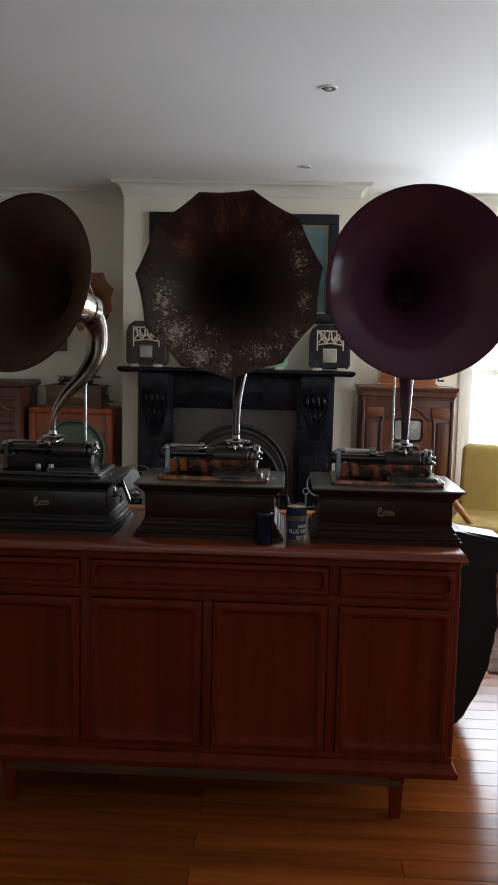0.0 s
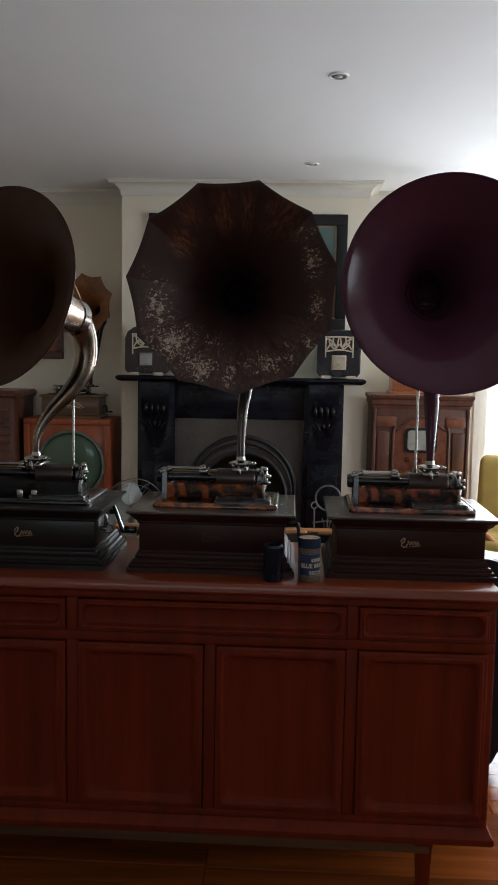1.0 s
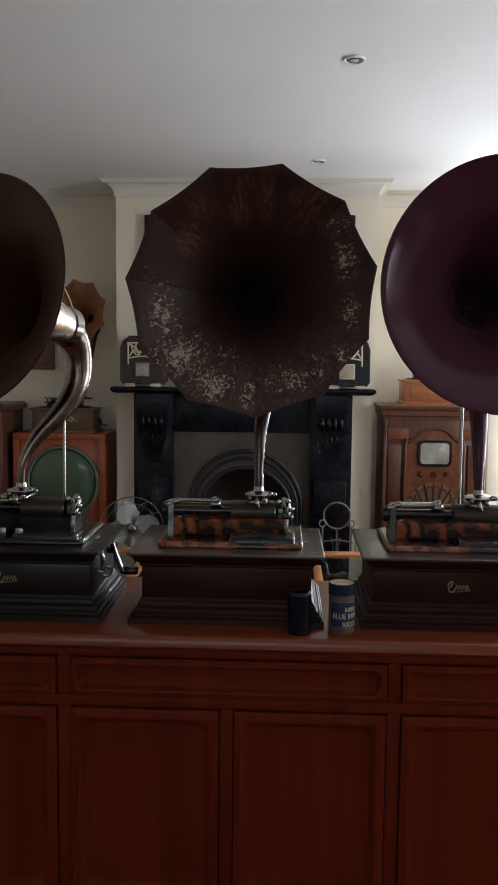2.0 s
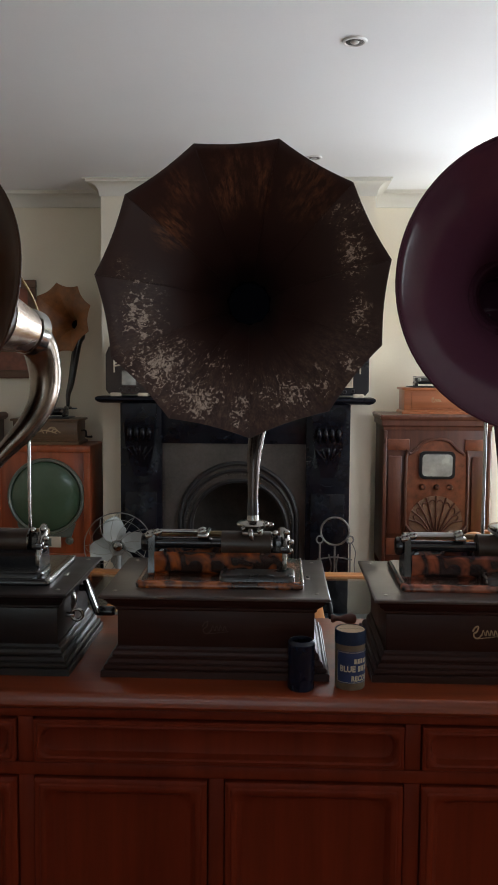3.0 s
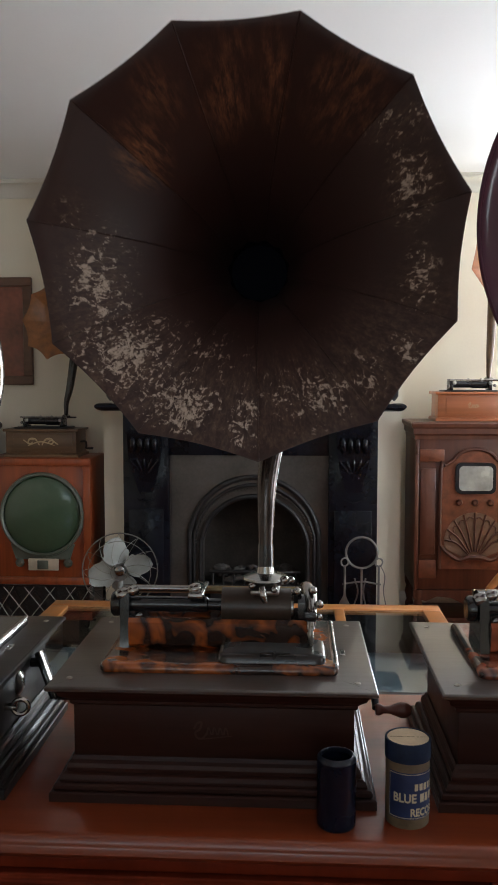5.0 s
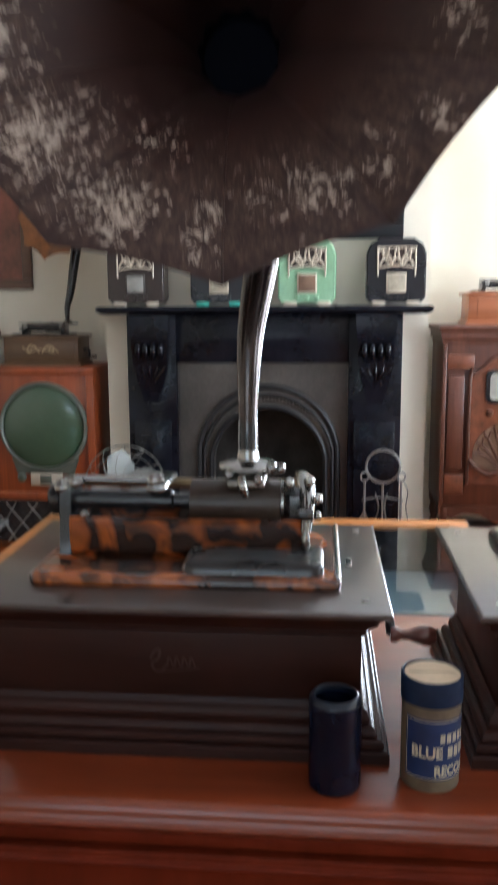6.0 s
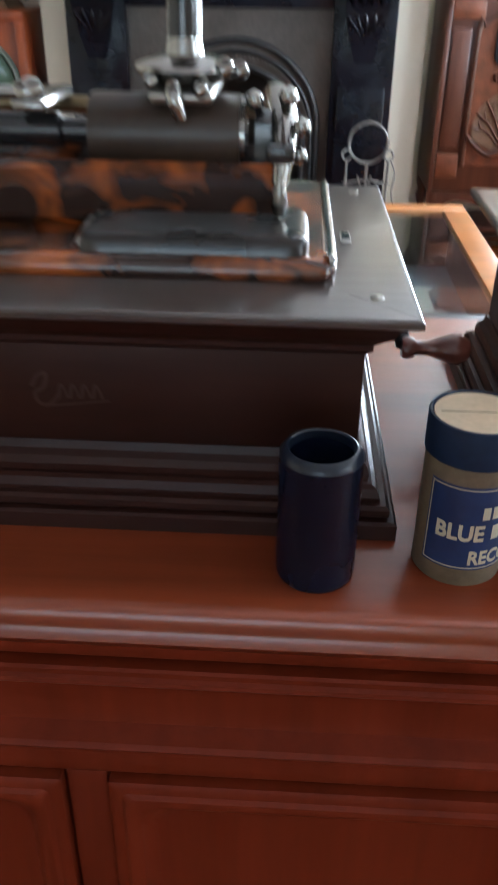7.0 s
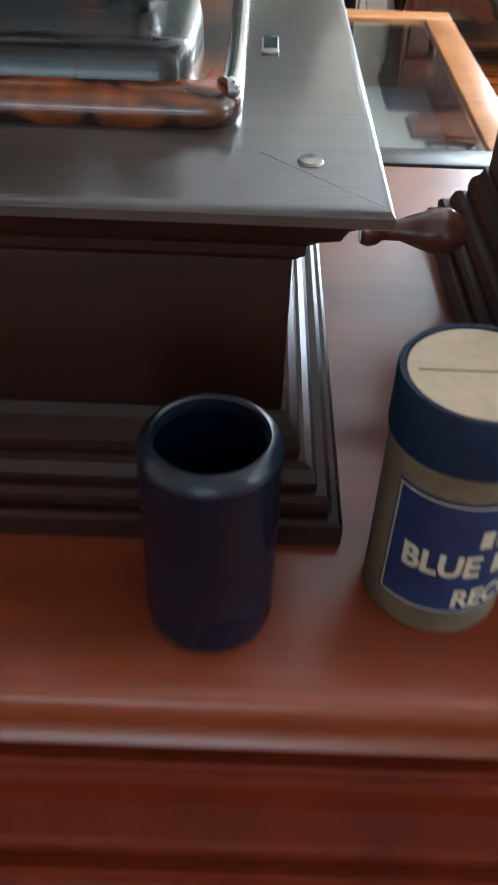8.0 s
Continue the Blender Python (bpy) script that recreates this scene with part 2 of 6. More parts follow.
HORN_C = (0.058, -0.100, 1.651)
M = dict(
    wall=mat("wall_paint", (0.78, 0.72, 0.59), 0.75, vary=0.05, size=1.5, bump=0.03),
    ceiling=mat("ceiling_paint", (0.80, 0.81, 0.81), 0.8, vary=0.03, size=1.2, bump=0.02),
    cornice=mat("cornice_paint", (0.70, 0.68, 0.61), 0.75, vary=0.06, size=2, bump=0.03),
    trim=mat("trim_paint", (0.80, 0.78, 0.70), 0.45, vary=0.05, size=3, bump=0.02),
    floor=wood("floor_boards", (0.25, 0.062, 0.012), 0.18, 0.0, 0, 0.4, random=0.25, spec=0.28),
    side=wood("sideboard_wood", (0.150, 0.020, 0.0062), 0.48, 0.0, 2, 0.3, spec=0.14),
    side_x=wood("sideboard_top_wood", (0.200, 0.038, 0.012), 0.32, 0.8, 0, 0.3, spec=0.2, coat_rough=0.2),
    case_x=wood("dark_case_wood", (0.037, 0.0125, 0.0085), 0.40, 0.03, 0, 0.4, spec=0.17),
    case_black=wood("black_case_wood", (0.014, 0.010, 0.009), 0.36, 0.08, 0, 0.4, spec=0.3),
    top2=wood("grey_brown_lid_wood", (0.050, 0.034, 0.027), 0.30, 0.7, 0, 0.15, coat_rough=0.13),
    tort=tortoise("tortoise_paint", (0.36, 0.088, 0.016), (0.030, 0.013, 0.008)),
    tort3=tortoise("red_tortoise_paint", (0.32, 0.085, 0.040), (0.030, 0.017, 0.015)),
    black=mat("black_enamel", (0.014, 0.014, 0.016), 0.22, 0, 0.5, 0.4, 10, 120, 0.03),
    cover=mat("brown_black_enamel", (0.014, 0.010, 0.008), 0.28, 0, 0.35, 0.6, 24, 120, 0.02, coat_rough=0.1),
    # near-black put in for the shade deep inside the horns
    bore=mat("bore_shade_black", (0.004, 0.005, 0.010), 0.8, vary=0.3, size=8, spec=0.1),
    soot=mat("grey_soot", (0.075, 0.066, 0.058), 0.9, vary=0.5, size=9, fine=60, bump=0.3),
    iron=mat("cast_iron", (0.022, 0.021, 0.022), 0.45, 0.3, 0, 0.4, 12, 160, 0.15),
    steel=mat("burnished_steel", (0.105, 0.094, 0.085), 0.40, 0.6, 0, 0.45, 4, 60, 0.05),
    nickel=mat("nickel_plate", (0.37, 0.36, 0.34), 0.2, 1.0, 0, 0.25, 14, 140, 0.04),
    tarnish=mat("tarnished_nickel", (0.34, 0.32, 0.29), 0.28, 1.0, 0, 0.55, 22, 150, 0.06),
    mandrel=mat("brown_mandrel", (0.046, 0.030, 0.020), 0.38, 0.0, 0.1, 0.35, 20, 150, 0.03),
    decal=mat("faded_gold", (0.045, 0.021, 0.013), 0.4, 0.3, 0, 0.35, 30, 200, 0),
    decal_bright=mat("gold_transfer", (0.40, 0.29, 0.17), 0.4, 0.3, 0, 0.35, 30, 200, 0),
    slate=mat("black_marble", (0.007, 0.008, 0.013), 0.20, 0, 0.0, 0.6, 5, 40, 0.02, spec=0.28),
    neck_dark=mat("dull_dark_plate", (0.085, 0.070, 0.066), 0.20, 0.9, 0, 0.5, 18, 150, 0.05),
    worn=worn_horn("worn_japanned_tin"),
    horn_brown=mat("brown_laminated_horn", (0.046, 0.017, 0.007), 0.36, 0, 0.0, 0.3, 5, 80, 0.03, spec=0.15),
    horn_purple=mat("maroon_japanned_horn", (0.076, 0.025, 0.044), 0.14, 0, 0.0, 0.12, 4, 90, 0.004, spec=0.25),
    cone_plate=mat("coppery_nickel_plate", (0.52, 0.42, 0.35), 0.26, 1.0, 0, 0.4, 16, 120, 0.05),
    neck_brown=mat("brown_tarnished_plate", (0.23, 0.19, 0.16), 0.22, 1.0, 0, 0.6, 16, 120, 0.06),
    horn_oak=wood("amber_grained_horn", (0.22, 0.078, 0.020), 0.4, 0.25, 1, 0.4),
    horn_red=wood("red_oak_horn", (0.36, 0.12, 0.045), 0.35, 0.3, 1, 0.35),
    tv=wood("orange_cabinet_wood", (0.29, 0.058, 0.014), 0.35, 0.2, 2, 0.35),
    crt=mat("green_picture_tube", (0.045, 0.085, 0.048), 0.16, 0, 0.6, 0.15, 2, 30, 0),
    bezel=mat("grey_green_bezel", (0.10, 0.115, 0.09), 0.4, 0, 0.1, 0.2, 8, 80, 0.03),
    cream=mat("cream_plastic", (0.56, 0.48, 0.37), 0.4, 0, 0.1, 0.12, 12, 90, 0.02),
    console=wood("walnut_console", (0.098, 0.031, 0.017), 0.38, 0.1, 2, 0.4),
    console_lt=wood("burr_walnut", (0.18, 0.054, 0.025), 0.35, 0.15, 1, 0.5),
    grille=mat("grille_cloth", (0.22, 0.13, 0.085), 0.9, vary=0.3, size=20, fine=300, bump=0.3),
    screen=mat("silver_screen", (0.34, 0.34, 0.31), 0.25, 0, 0.5, 0.5, 9, 25, 0),
    redbox=wood("cherry_case_wood", (0.40, 0.13, 0.052), 0.35, 0.3, 0, 0.3),
    oak=wood("dark_oak_case", (0.115, 0.062, 0.030), 0.42, 0.15, 0, 0.4),
    frame_dark=mat("black_frame", (0.012, 0.012, 0.014), 0.4, 0, 0.0, 0.4, 8, 90, 0.05, spec=0.25),
    frame_brown=wood("brown_frame_wood", (0.12, 0.055, 0.03), 0.4, 0.2, 0, 0.35),
    sail=mat("dim_sail_paint", (0.26, 0.26, 0.22), 0.5, vary=0.6, size=30, fine=120),
    sea=seascape("seascape_painting"),
    redpic=mat("red_brown_print", (0.20, 0.055, 0.03), 0.35, 0, 0.3, 0.6, 5, 40, 0),
    rad_brown=mat("brown_bakelite", (0.035, 0.022, 0.019), 0.3, 0, 0.08, 0.35, 8, 90, 0.02),
    rad_black=mat("black_bakelite", (0.013, 0.013, 0.017), 0.28, 0, 0.1, 0.35, 8, 90, 0.02),
    rad_green=mat("mint_bakelite", (0.26, 0.48, 0.29), 0.33, 0, 0.25, 0.25, 9, 60, 0.02),
    teal=mat("teal_plastic", (0.05, 0.42, 0.32), 0.35, 0, 0.2, 0.15, 9, 60, 0.02),
    dial=mat("pale_dial", (0.42, 0.37, 0.28), 0.35, 0, 0.3, 0.3, 30, 120, 0),
    table=wood("orange_table_wood", (0.46, 0.175, 0.05), 0.32, 0.3, 0, 0.3),
    pane=glass("table_glass", (0.86, 0.95, 0.95)),
    pane_sheen=mat("bluish_lining_sheen", (0.17, 0.22, 0.26), 0.5, vary=0.4, size=5),
    fan=mat("grey_fan_paint", (0.30, 0.32, 0.30), 0.4, 0, 0.1, 0.15, 8, 90, 0.03),
    wire=mat("grey_wire", (0.24, 0.23, 0.21), 0.4, 0.8, 0, 0.3, 10, 90, 0.03),
    navy=mat("navy_card", (0.006, 0.016, 0.045), 0.55, 0, 0.0, 0.35, 25, 200, 0.06, spec=0.25),
    label_blue=mat("blue_label_paper", (0.008, 0.026, 0.100), 0.55, 0, 0.0, 0.35, 22, 160, 0.05),
    kraft=mat("kraft_card", (0.16, 0.115, 0.068), 0.7, vary=0.35, size=30, fine=220, bump=0.1),
    lid=mat("buff_card_lid", (0.66, 0.51, 0.34), 0.75, vary=0.2, size=30, fine=240, bump=0.12),
    ink=mat("cream_lettering", (0.52, 0.45, 0.31), 0.6, vary=0.15, size=40, fine=240, bump=0),
    celluloid=mat("blue_black_celluloid", (0.003, 0.006, 0.017), 0.26, 0, 0.0, 0.3, 20, 220, 0.02, spec=0.28),
    celluloid_edge=mat("scuffed_sheen_edge", (0.008, 0.012, 0.022), 0.3, 0, 0.0, 0.6, 60, 220, 0.1),
    knob=wood("turned_red_knob", (0.16, 0.05, 0.035), 0.3, 0.5, 0, 0.3),
    leather=mat("black_leather", (0.012, 0.014, 0.019), 0.36, 0, 0.0, 0.4, 14, 220, 0.2, spec=0.3),
    yellow=mat("mustard_upholstery", (0.52, 0.36, 0.10), 0.85, vary=0.2, size=6, fine=350, bump=0.2),
    cushion=mat("taupe_cushion", (0.26, 0.21, 0.19), 0.9, vary=0.2, size=9, fine=300, bump=0.25),
    rug=mat("brown_rug_pile", (0.22, 0.13, 0.10), 0.95, vary=0.7, size=22, fine=160, bump=0.5),
    white=mat("white_metal", (0.78, 0.78, 0.76), 0.3, 0, 0.1, 0.06, 8, 90, 0.01),
    ash=mat("grey_ash", (0.07, 0.065, 0.06), 0.95, vary=0.5, size=14, fine=90, bump=0.5),
    brass=mat("dull_brass", (0.30, 0.22, 0.12), 0.35, 0.9, 0, 0.4, 14, 120, 0.05),
    lens=glow("unlit_lamp_glass", (0.5, 0.5, 0.48), 0.0),
    outside=glow("white_daylight", (0.94, 0.97, 1.0), 2.2),
)


# ---- mesh helpers ----
def part(name, bm, material, parent=None, label="", smooth=40):
    """Links a bmesh as one mesh object under a thing or a part."""
    bmesh.ops.recalc_face_normals(bm, faces=bm.faces)
    me = bpy.data.meshes.new(name)
    bm.to_mesh(me)
    bm.free()
    me.materials.append(M[material])
    if smooth:
        me.polygons.foreach_set("use_smooth", [True] * len(me.polygons))
        me.set_sharp_from_angle(angle=radians(smooth))
    ob = new(name, me)
    ob.parent = parent
    if label:
        ob["label"] = label
    return ob


def thing(name, at, label, category, group="", turn=0.0):
    ob = new(name)
    ob.empty_display_size = 0.05
    ob.matrix_world = pose(*at, 0, 0, turn)
    return tagged(ob, label, category, group)


def box(bm, x0, x1, y0, y1, z0, z1, r=0.003, seg=2, m=None):
    got = bmesh.ops.create_cube(bm, size=1.0, matrix=Matrix.LocRotScale(((x0 + x1) / 2, (y0 + y1) / 2, (z0 + z1) / 2), None, (x1 - x0, y1 - y0, z1 - z0)))
    vs = got["verts"]
    if r:
        es = list({e for v in vs for e in v.link_edges})
        out = bmesh.ops.bevel(bm, geom=es, offset=min(r, 0.45 * min(x1 - x0, y1 - y0, z1 - z0)), segments=seg, affect="EDGES", profile=0.5)
        vs = out["verts"]
        vs = list({v for f in out["faces"] for v in f.verts} | set(v for v in vs if v.is_valid))
    if m is not None:
        bmesh.ops.transform(bm, matrix=m, verts=[v for v in vs if v.is_valid])
    return bm


def B(*a, **k):
    return box(bmesh.new(), *a, **k)


def grid_faces(bm, rings, closed_u=True, cap0=False, cap1=False):
    """Skins a list of rings of points, each ring as long as the others."""
    vv = [[bm.verts.new(p) for p in ring] for ring in rings]
    n = len(vv[0])
    for a, b in zip(vv, vv[1:]):
        for i in range(n if closed_u else n - 1):
            j = (i + 1) % n
            bm.faces.new((a[i], a[j], b[j], b[i]))
    if cap0:
        bm.faces.new(vv[0][::-1])
    if cap1:
        bm.faces.new(vv[-1])
    return bm


def lathe(bm, prof, n=32, m=None):
    """Turns (radius, height) pairs about z."""
    m = m or Matrix()
    rings = [[m @ Vector((r * math.cos(2 * math.pi * i / n), r * math.sin(2 * math.pi * i / n), h)) for i in range(n)] for r, h in prof]
    loop = prof[0] == prof[-1]
    return grid_faces(bm, rings, True, not loop and prof[0][0] > 1e-5, not loop and prof[-1][0] > 1e-5)


def L(prof, n=32, m=None):
    return lathe(bmesh.new(), prof, n, m)


def spline(pts, steps=6):
    """A smooth line through the points; each may carry further numbers, such as a radius."""
    p = [np.array(q, float) for q in pts]
    p = [2 * p[0] - p[1]] + p + [2 * p[-1] - p[-2]]
    out = []
    for a, b, c, d in zip(p, p[1:], p[2:], p[3:]):
        for k in range(steps):
            t = k / steps
            out.append(0.5 * (2 * b + (c - a) * t + (2 * a - 5 * b + 4 * c - d) * t * t + (3 * b - a - 3 * c + d) * t ** 3))
    out.append(p[-2])
    return out


def tube(bm, pts, n=10, steps=6, closed_ends=True):
    """A round bar through (x, y, z, radius) points."""
    line = spline(pts, steps)
    rings, up = [], None
    for i, q in enumerate(line):
        a, b = line[max(0, i - 1)][:3], line[min(len(line) - 1, i + 1)][:3]
        t = Vector(b - a).normalized()
        if up is None:
            up = t.orthogonal().normalized()
        up = (up - t * up.dot(t)).normalized()
        w = t.cross(up)
        c = Vector(q[:3])
        rings.append([c + (up * math.cos(2 * math.pi * k / n) + w * math.sin(2 * math.pi * k / n)) * q[3] for k in range(n)])
    return grid_faces(bm, rings, True, closed_ends, closed_ends)


def T(pts, n=10, steps=6, closed_ends=True):
    return tube(bmesh.new(), pts, n, steps, closed_ends)


def rod(bm, a, b, r, n=10):
    return tube(bm, [(*a, r), (*b, r)], n, 1)


def plate(bm, outline, depth, m=None):
    """A flat piece with an outline in x, z, from y 0 to y depth."""
    m = m or Matrix()
    f = [bm.verts.new(m @ Vector((x, 0, z))) for x, z in outline]
    b = [bm.verts.new(m @ Vector((x, depth, z))) for x, z in outline]
    bm.faces.new(f)
    bm.faces.new(b[::-1])
    for i in range(len(f)):
        j = (i + 1) % len(f)
        bm.faces.new((f[j], f[i], b[i], b[j]))
    return bm


def loft_rect(bm, levels):
    """Rectangles (z, x0, x1, y0, y1) joined from level to level: moulded plinths and cornices."""
    rings = [[Vector((x0, y0, z)), Vector((x1, y0, z)), Vector((x1, y1, z)), Vector((x0, y1, z))] for z, x0, x1, y0, y1 in levels]
    return grid_faces(bm, rings, True, True, True)


def ring_bm(R, r, n=48, k=10, m=None):
    m = m or Matrix()
    bm = bmesh.new()
    rings = []
    for i in range(n):
        a = 2 * math.pi * i / n
        rings.append([m @ Vector(((R + r * math.cos(2 * math.pi * j / k)) * math.cos(a), (R + r * math.cos(2 * math.pi * j / k)) * math.sin(a), r * math.sin(2 * math.pi * j / k))) for j in range(k)])
    rings.append([v.copy() for v in rings[0]])
    grid_faces(bm, rings)
    bmesh.ops.remove_doubles(bm, verts=bm.verts, dist=1e-6)
    return bm


def arc(cx, cz, r, a0, a1, n):
    return [(cx + r * math.cos(radians(a0 + (a1 - a0) * i / n)), cz + r * math.sin(radians(a0 + (a1 - a0) * i / n))) for i in range(n + 1)]


def structure(ob, label, category):
    return tagged(ob, label, category, kind="structure")


def wall_with_holes(name, axis, at, thick, u0, u1, z0, z1, holes, material, label):
    """A wall across x (axis 'y') or along y (axis 'x') with openings (u0, u1, z0, z1) cut through it."""
    us = sorted({u0, u1, *(h[0] for h in holes), *(h[1] for h in holes)})
    zs = sorted({z0, z1, *(h[2] for h in holes), *(h[3] for h in holes)})
    bm = bmesh.new()
    keep = lambda i, j: 0 <= i < len(us) - 1 and 0 <= j < len(zs) - 1 and not any(h[0] - 1e-6 <= us[i] and us[i + 1] <= h[1] + 1e-6 and h[2] - 1e-6 <= zs[j] and zs[j + 1] <= h[3] + 1e-6 for h in holes)
    cache = {}

    def v(u, z, d):
        key = (u, z, d)
        if key not in cache:
            cache[key] = bm.verts.new((u, at + d, z) if axis == "y" else (at + d, u, z))
        return cache[key]

    for i in range(len(us) - 1):
        for j in range(len(zs) - 1):
            if not keep(i, j):
                continue
            a, b, c, d = us[i], us[i + 1], zs[j], zs[j + 1]
            bm.faces.new((v(a, c, 0), v(b, c, 0), v(b, d, 0), v(a, d, 0)))
            bm.faces.new((v(a, d, thick), v(b, d, thick), v(b, c, thick), v(a, c, thick)))
            for di, dj, p, q in ((-1, 0, (a, c), (a, d)), (1, 0, (b, c), (b, d)), (0, -1, (a, c), (b, c)), (0, 1, (a, d), (b, d))):
                if not keep(i + di, j + dj):
                    bm.faces.new((v(*p, 0), v(*q, 0), v(*q, thick), v(*p, thick)))
    return structure(part(name, bm, material, smooth=0), label, "wall")


# ---- structure ----
WIN = (1.66, 3.1, 0.42, 2.28)
wall_with_holes("wall_north", "y", YA, 0.2, X0, X1, 0, CEIL, [WIN], "wall", "cream painted back wall with a bright window opening")
wall_with_holes("wall_east", "x", X1, 0.2, Y0, YA + 0.2, 0, CEIL, [(0.2, 2.2, 0.42, 2.28), (-1.7, -0.9, 0.42, 2.28)], "wall", "cream painted side wall with a window opening")
wall_with_holes("wall_west", "x", X0 - 0.2, 0.2, Y0, YA + 0.2, 0, CEIL, [], "wall", "plain cream painted side wall")
# the opening here is added, to hold the rear fill lamp
wall_with_holes("wall_south", "y", Y0 - 0.2, 0.2, X0 - 0.2, X1 + 0.2, 0, CEIL, [(-1.8, 1.0, 0.5, 2.4)], "wall", "unseen cream painted end wall with an opening added for the rear fill")
structure(part("ceiling", B(X0 - 0.2, X1 + 0.2, Y0 - 0.2, YA + 0.2, CEIL, CEIL + 0.15, r=0), "ceiling", smooth=0), "white painted plaster ceiling", "ceiling")
BX0, BX1 = -0.995, 0.715
OPEN = (-0.120, 0.295, 0.50)  # arch centre, radius, spring height
bm = bmesh.new()
out = [(BX0, 0), (OPEN[0] - 0.36, 0), (OPEN[0] - 0.36, 0.95), (OPEN[0] + 0.36, 0.95), (OPEN[0] + 0.36, 0), (BX1, 0), (BX1, CEIL), (BX0, CEIL)]
plate(bm, out, YA - YB, Matrix.Translation((0, YB, 0)))
structure(part("wall_chimney_breast", bm, "wall", smooth=0), "cream painted chimney breast around the fireplace", "wall")


def cornice(bm, a, b, out_dir, m0=(0, 0), m1=(0, 0)):
    """A cove from a to b under the ceiling; m0 and m1 slide each end along the run by the projection, for mitres."""
    a, b, o = Vector((*a, 0)), Vector((*b, 0)), Vector((*out_dir, 0))
    d = (b - a).normalized()
    prof = [(0.0, -0.098), (0.009, -0.098), (0.009, -0.088)] + [(0.009 + 0.060 * (1 - math.cos(radians(t))), -0.088 + 0.066 * math.sin(radians(t))) for t in range(15, 91, 15)] + [(0.080, -0.022), (0.080, -0.008), (0.092, -0.008), (0.092, 0.0), (0.0, 0.0)]
    rings = []
    for end, s in ((a, m0[0]), (b, m1[0])):
        rings.append([end + d * (s * p) + o * p + Vector((0, 0, CEIL + z)) for p, z in prof])
    grid_faces(bm, rings, True, True, True)


bm = bmesh.new()
cornice(bm, (BX0, YB), (BX1, YB), (0, -1), (-1, 0), (1, 0))
cornice(bm, (BX1, YB), (BX1, YA), (1, 0), (-1, 0), (-1, 0))
cornice(bm, (BX0, YA), (BX0, YB), (-1, 0), (1, 0), (1, 0))
cornice(bm, (BX1, YA), (X1, YA), (0, -1), (1, 0), (-1, 0))
cornice(bm, (X0, YA), (BX0, YA), (0, -1), (1, 0), (-1, 0))
cornice(bm, (X1, YA), (X1, Y0), (-1, 0), (1, 0), (0, 0))
cornice(bm, (X0, Y0), (X0, YA), (1, 0), (0, 0), (-1, 0))
structure(part("trim_cornice", bm, "cornice"), "white plaster cove cornice under the ceiling", "cornice")
bm = bmesh.new()
for x0, x1, y0, y1 in ((BX1, X1, YA - 0.018, YA), (X0, BX0, YA - 0.018, YA), (BX1, BX1 + 0.018, YB, YA - 0.018), (BX0 - 0.018, BX0, YB, YA - 0.018), (X1 - 0.018, X1, Y0, YA - 0.018)):
    box(bm, x0, x1, y0, y1, 0.012, 0.17, 0.006)
structure(part("baseboard", bm, "trim"), "cream painted timber skirting board", "baseboard")


def window(name, m, w, h):
    """A sash window in an opening w by h, seen from inside; the pose puts its lower corner at the opening's left foot."""
    ob = new(name)
    ob.matrix_world = m
    structure(ob, "cream painted timber sash window, bright with daylight", "window")
    for n_, a in (("architrave", (-0.10, 0.0, -0.022, 0.0, -0.02, h + 0.10)), ("architrave", (w, w + 0.10, -0.022, 0.0, -0.02, h + 0.10)), ("architrave", (0.0, w, -0.022, 0.0, h, h + 0.10)),
                  ("window_sill", (-0.13, w + 0.13, -0.07, 0.03, -0.045, -0.0))):
        part(n_, B(*a, r=0.006), "trim", ob)
    bm = bmesh.new()
    for a in ((0, 0.05, 0, h), (w - 0.05, w, 0, h), (0.05, w - 0.05, 0, 0.06), (0.05, w - 0.05, h - 0.05, h), (0.05, w - 0.05, h * 0.5 - 0.022, h * 0.5 + 0.022), (w / 2 - 0.014, w / 2 + 0.014, 0.06, h * 0.5 - 0.022), (w / 2 - 0.014, w / 2 + 0.014, h * 0.5 + 0.022, h - 0.05)):
        box(bm, a[0], a[1], 0.10, 0.145, a[2], a[3], 0.004)
    part("window_frame", bm, "trim", ob)
    for z0, z1 in ((0.06, h * 0.5 - 0.022), (h * 0.5 + 0.022, h - 0.05)):
        for x0, x1 in ((0.05, w / 2 - 0.014), (w / 2 + 0.014, w - 0.05)):
            p = part("pane", B(x0, x1, 0.120, 0.124, z0, z1, r=0), "pane", ob, smooth=0)
            p.visible_shadow = False
    return ob


window("window_1", pose(WIN[0], YA, WIN[2]), WIN[1] - WIN[0], WIN[3] - WIN[2])
window("window_2", pose(X1, 2.2, 0.42, 0, 0, -90), 2.0, 1.86)
window("window_4", pose(X1, -0.9, 0.42, 0, 0, -90), 0.8, 1.86)
# unseen window, added around the rear fill lamp
window("fill_window", pose(1.0, Y0, 0.5, 0, 0, 180), 2.8, 1.9)
bm = bmesh.new()
box(bm, 0.5, 5.0, YA + 1.5, YA + 1.52, -0.5, 4.0, r=0)
structure(part("backdrop", bm, "outside", smooth=0), "overexposed white daylight outside the window", "backdrop")


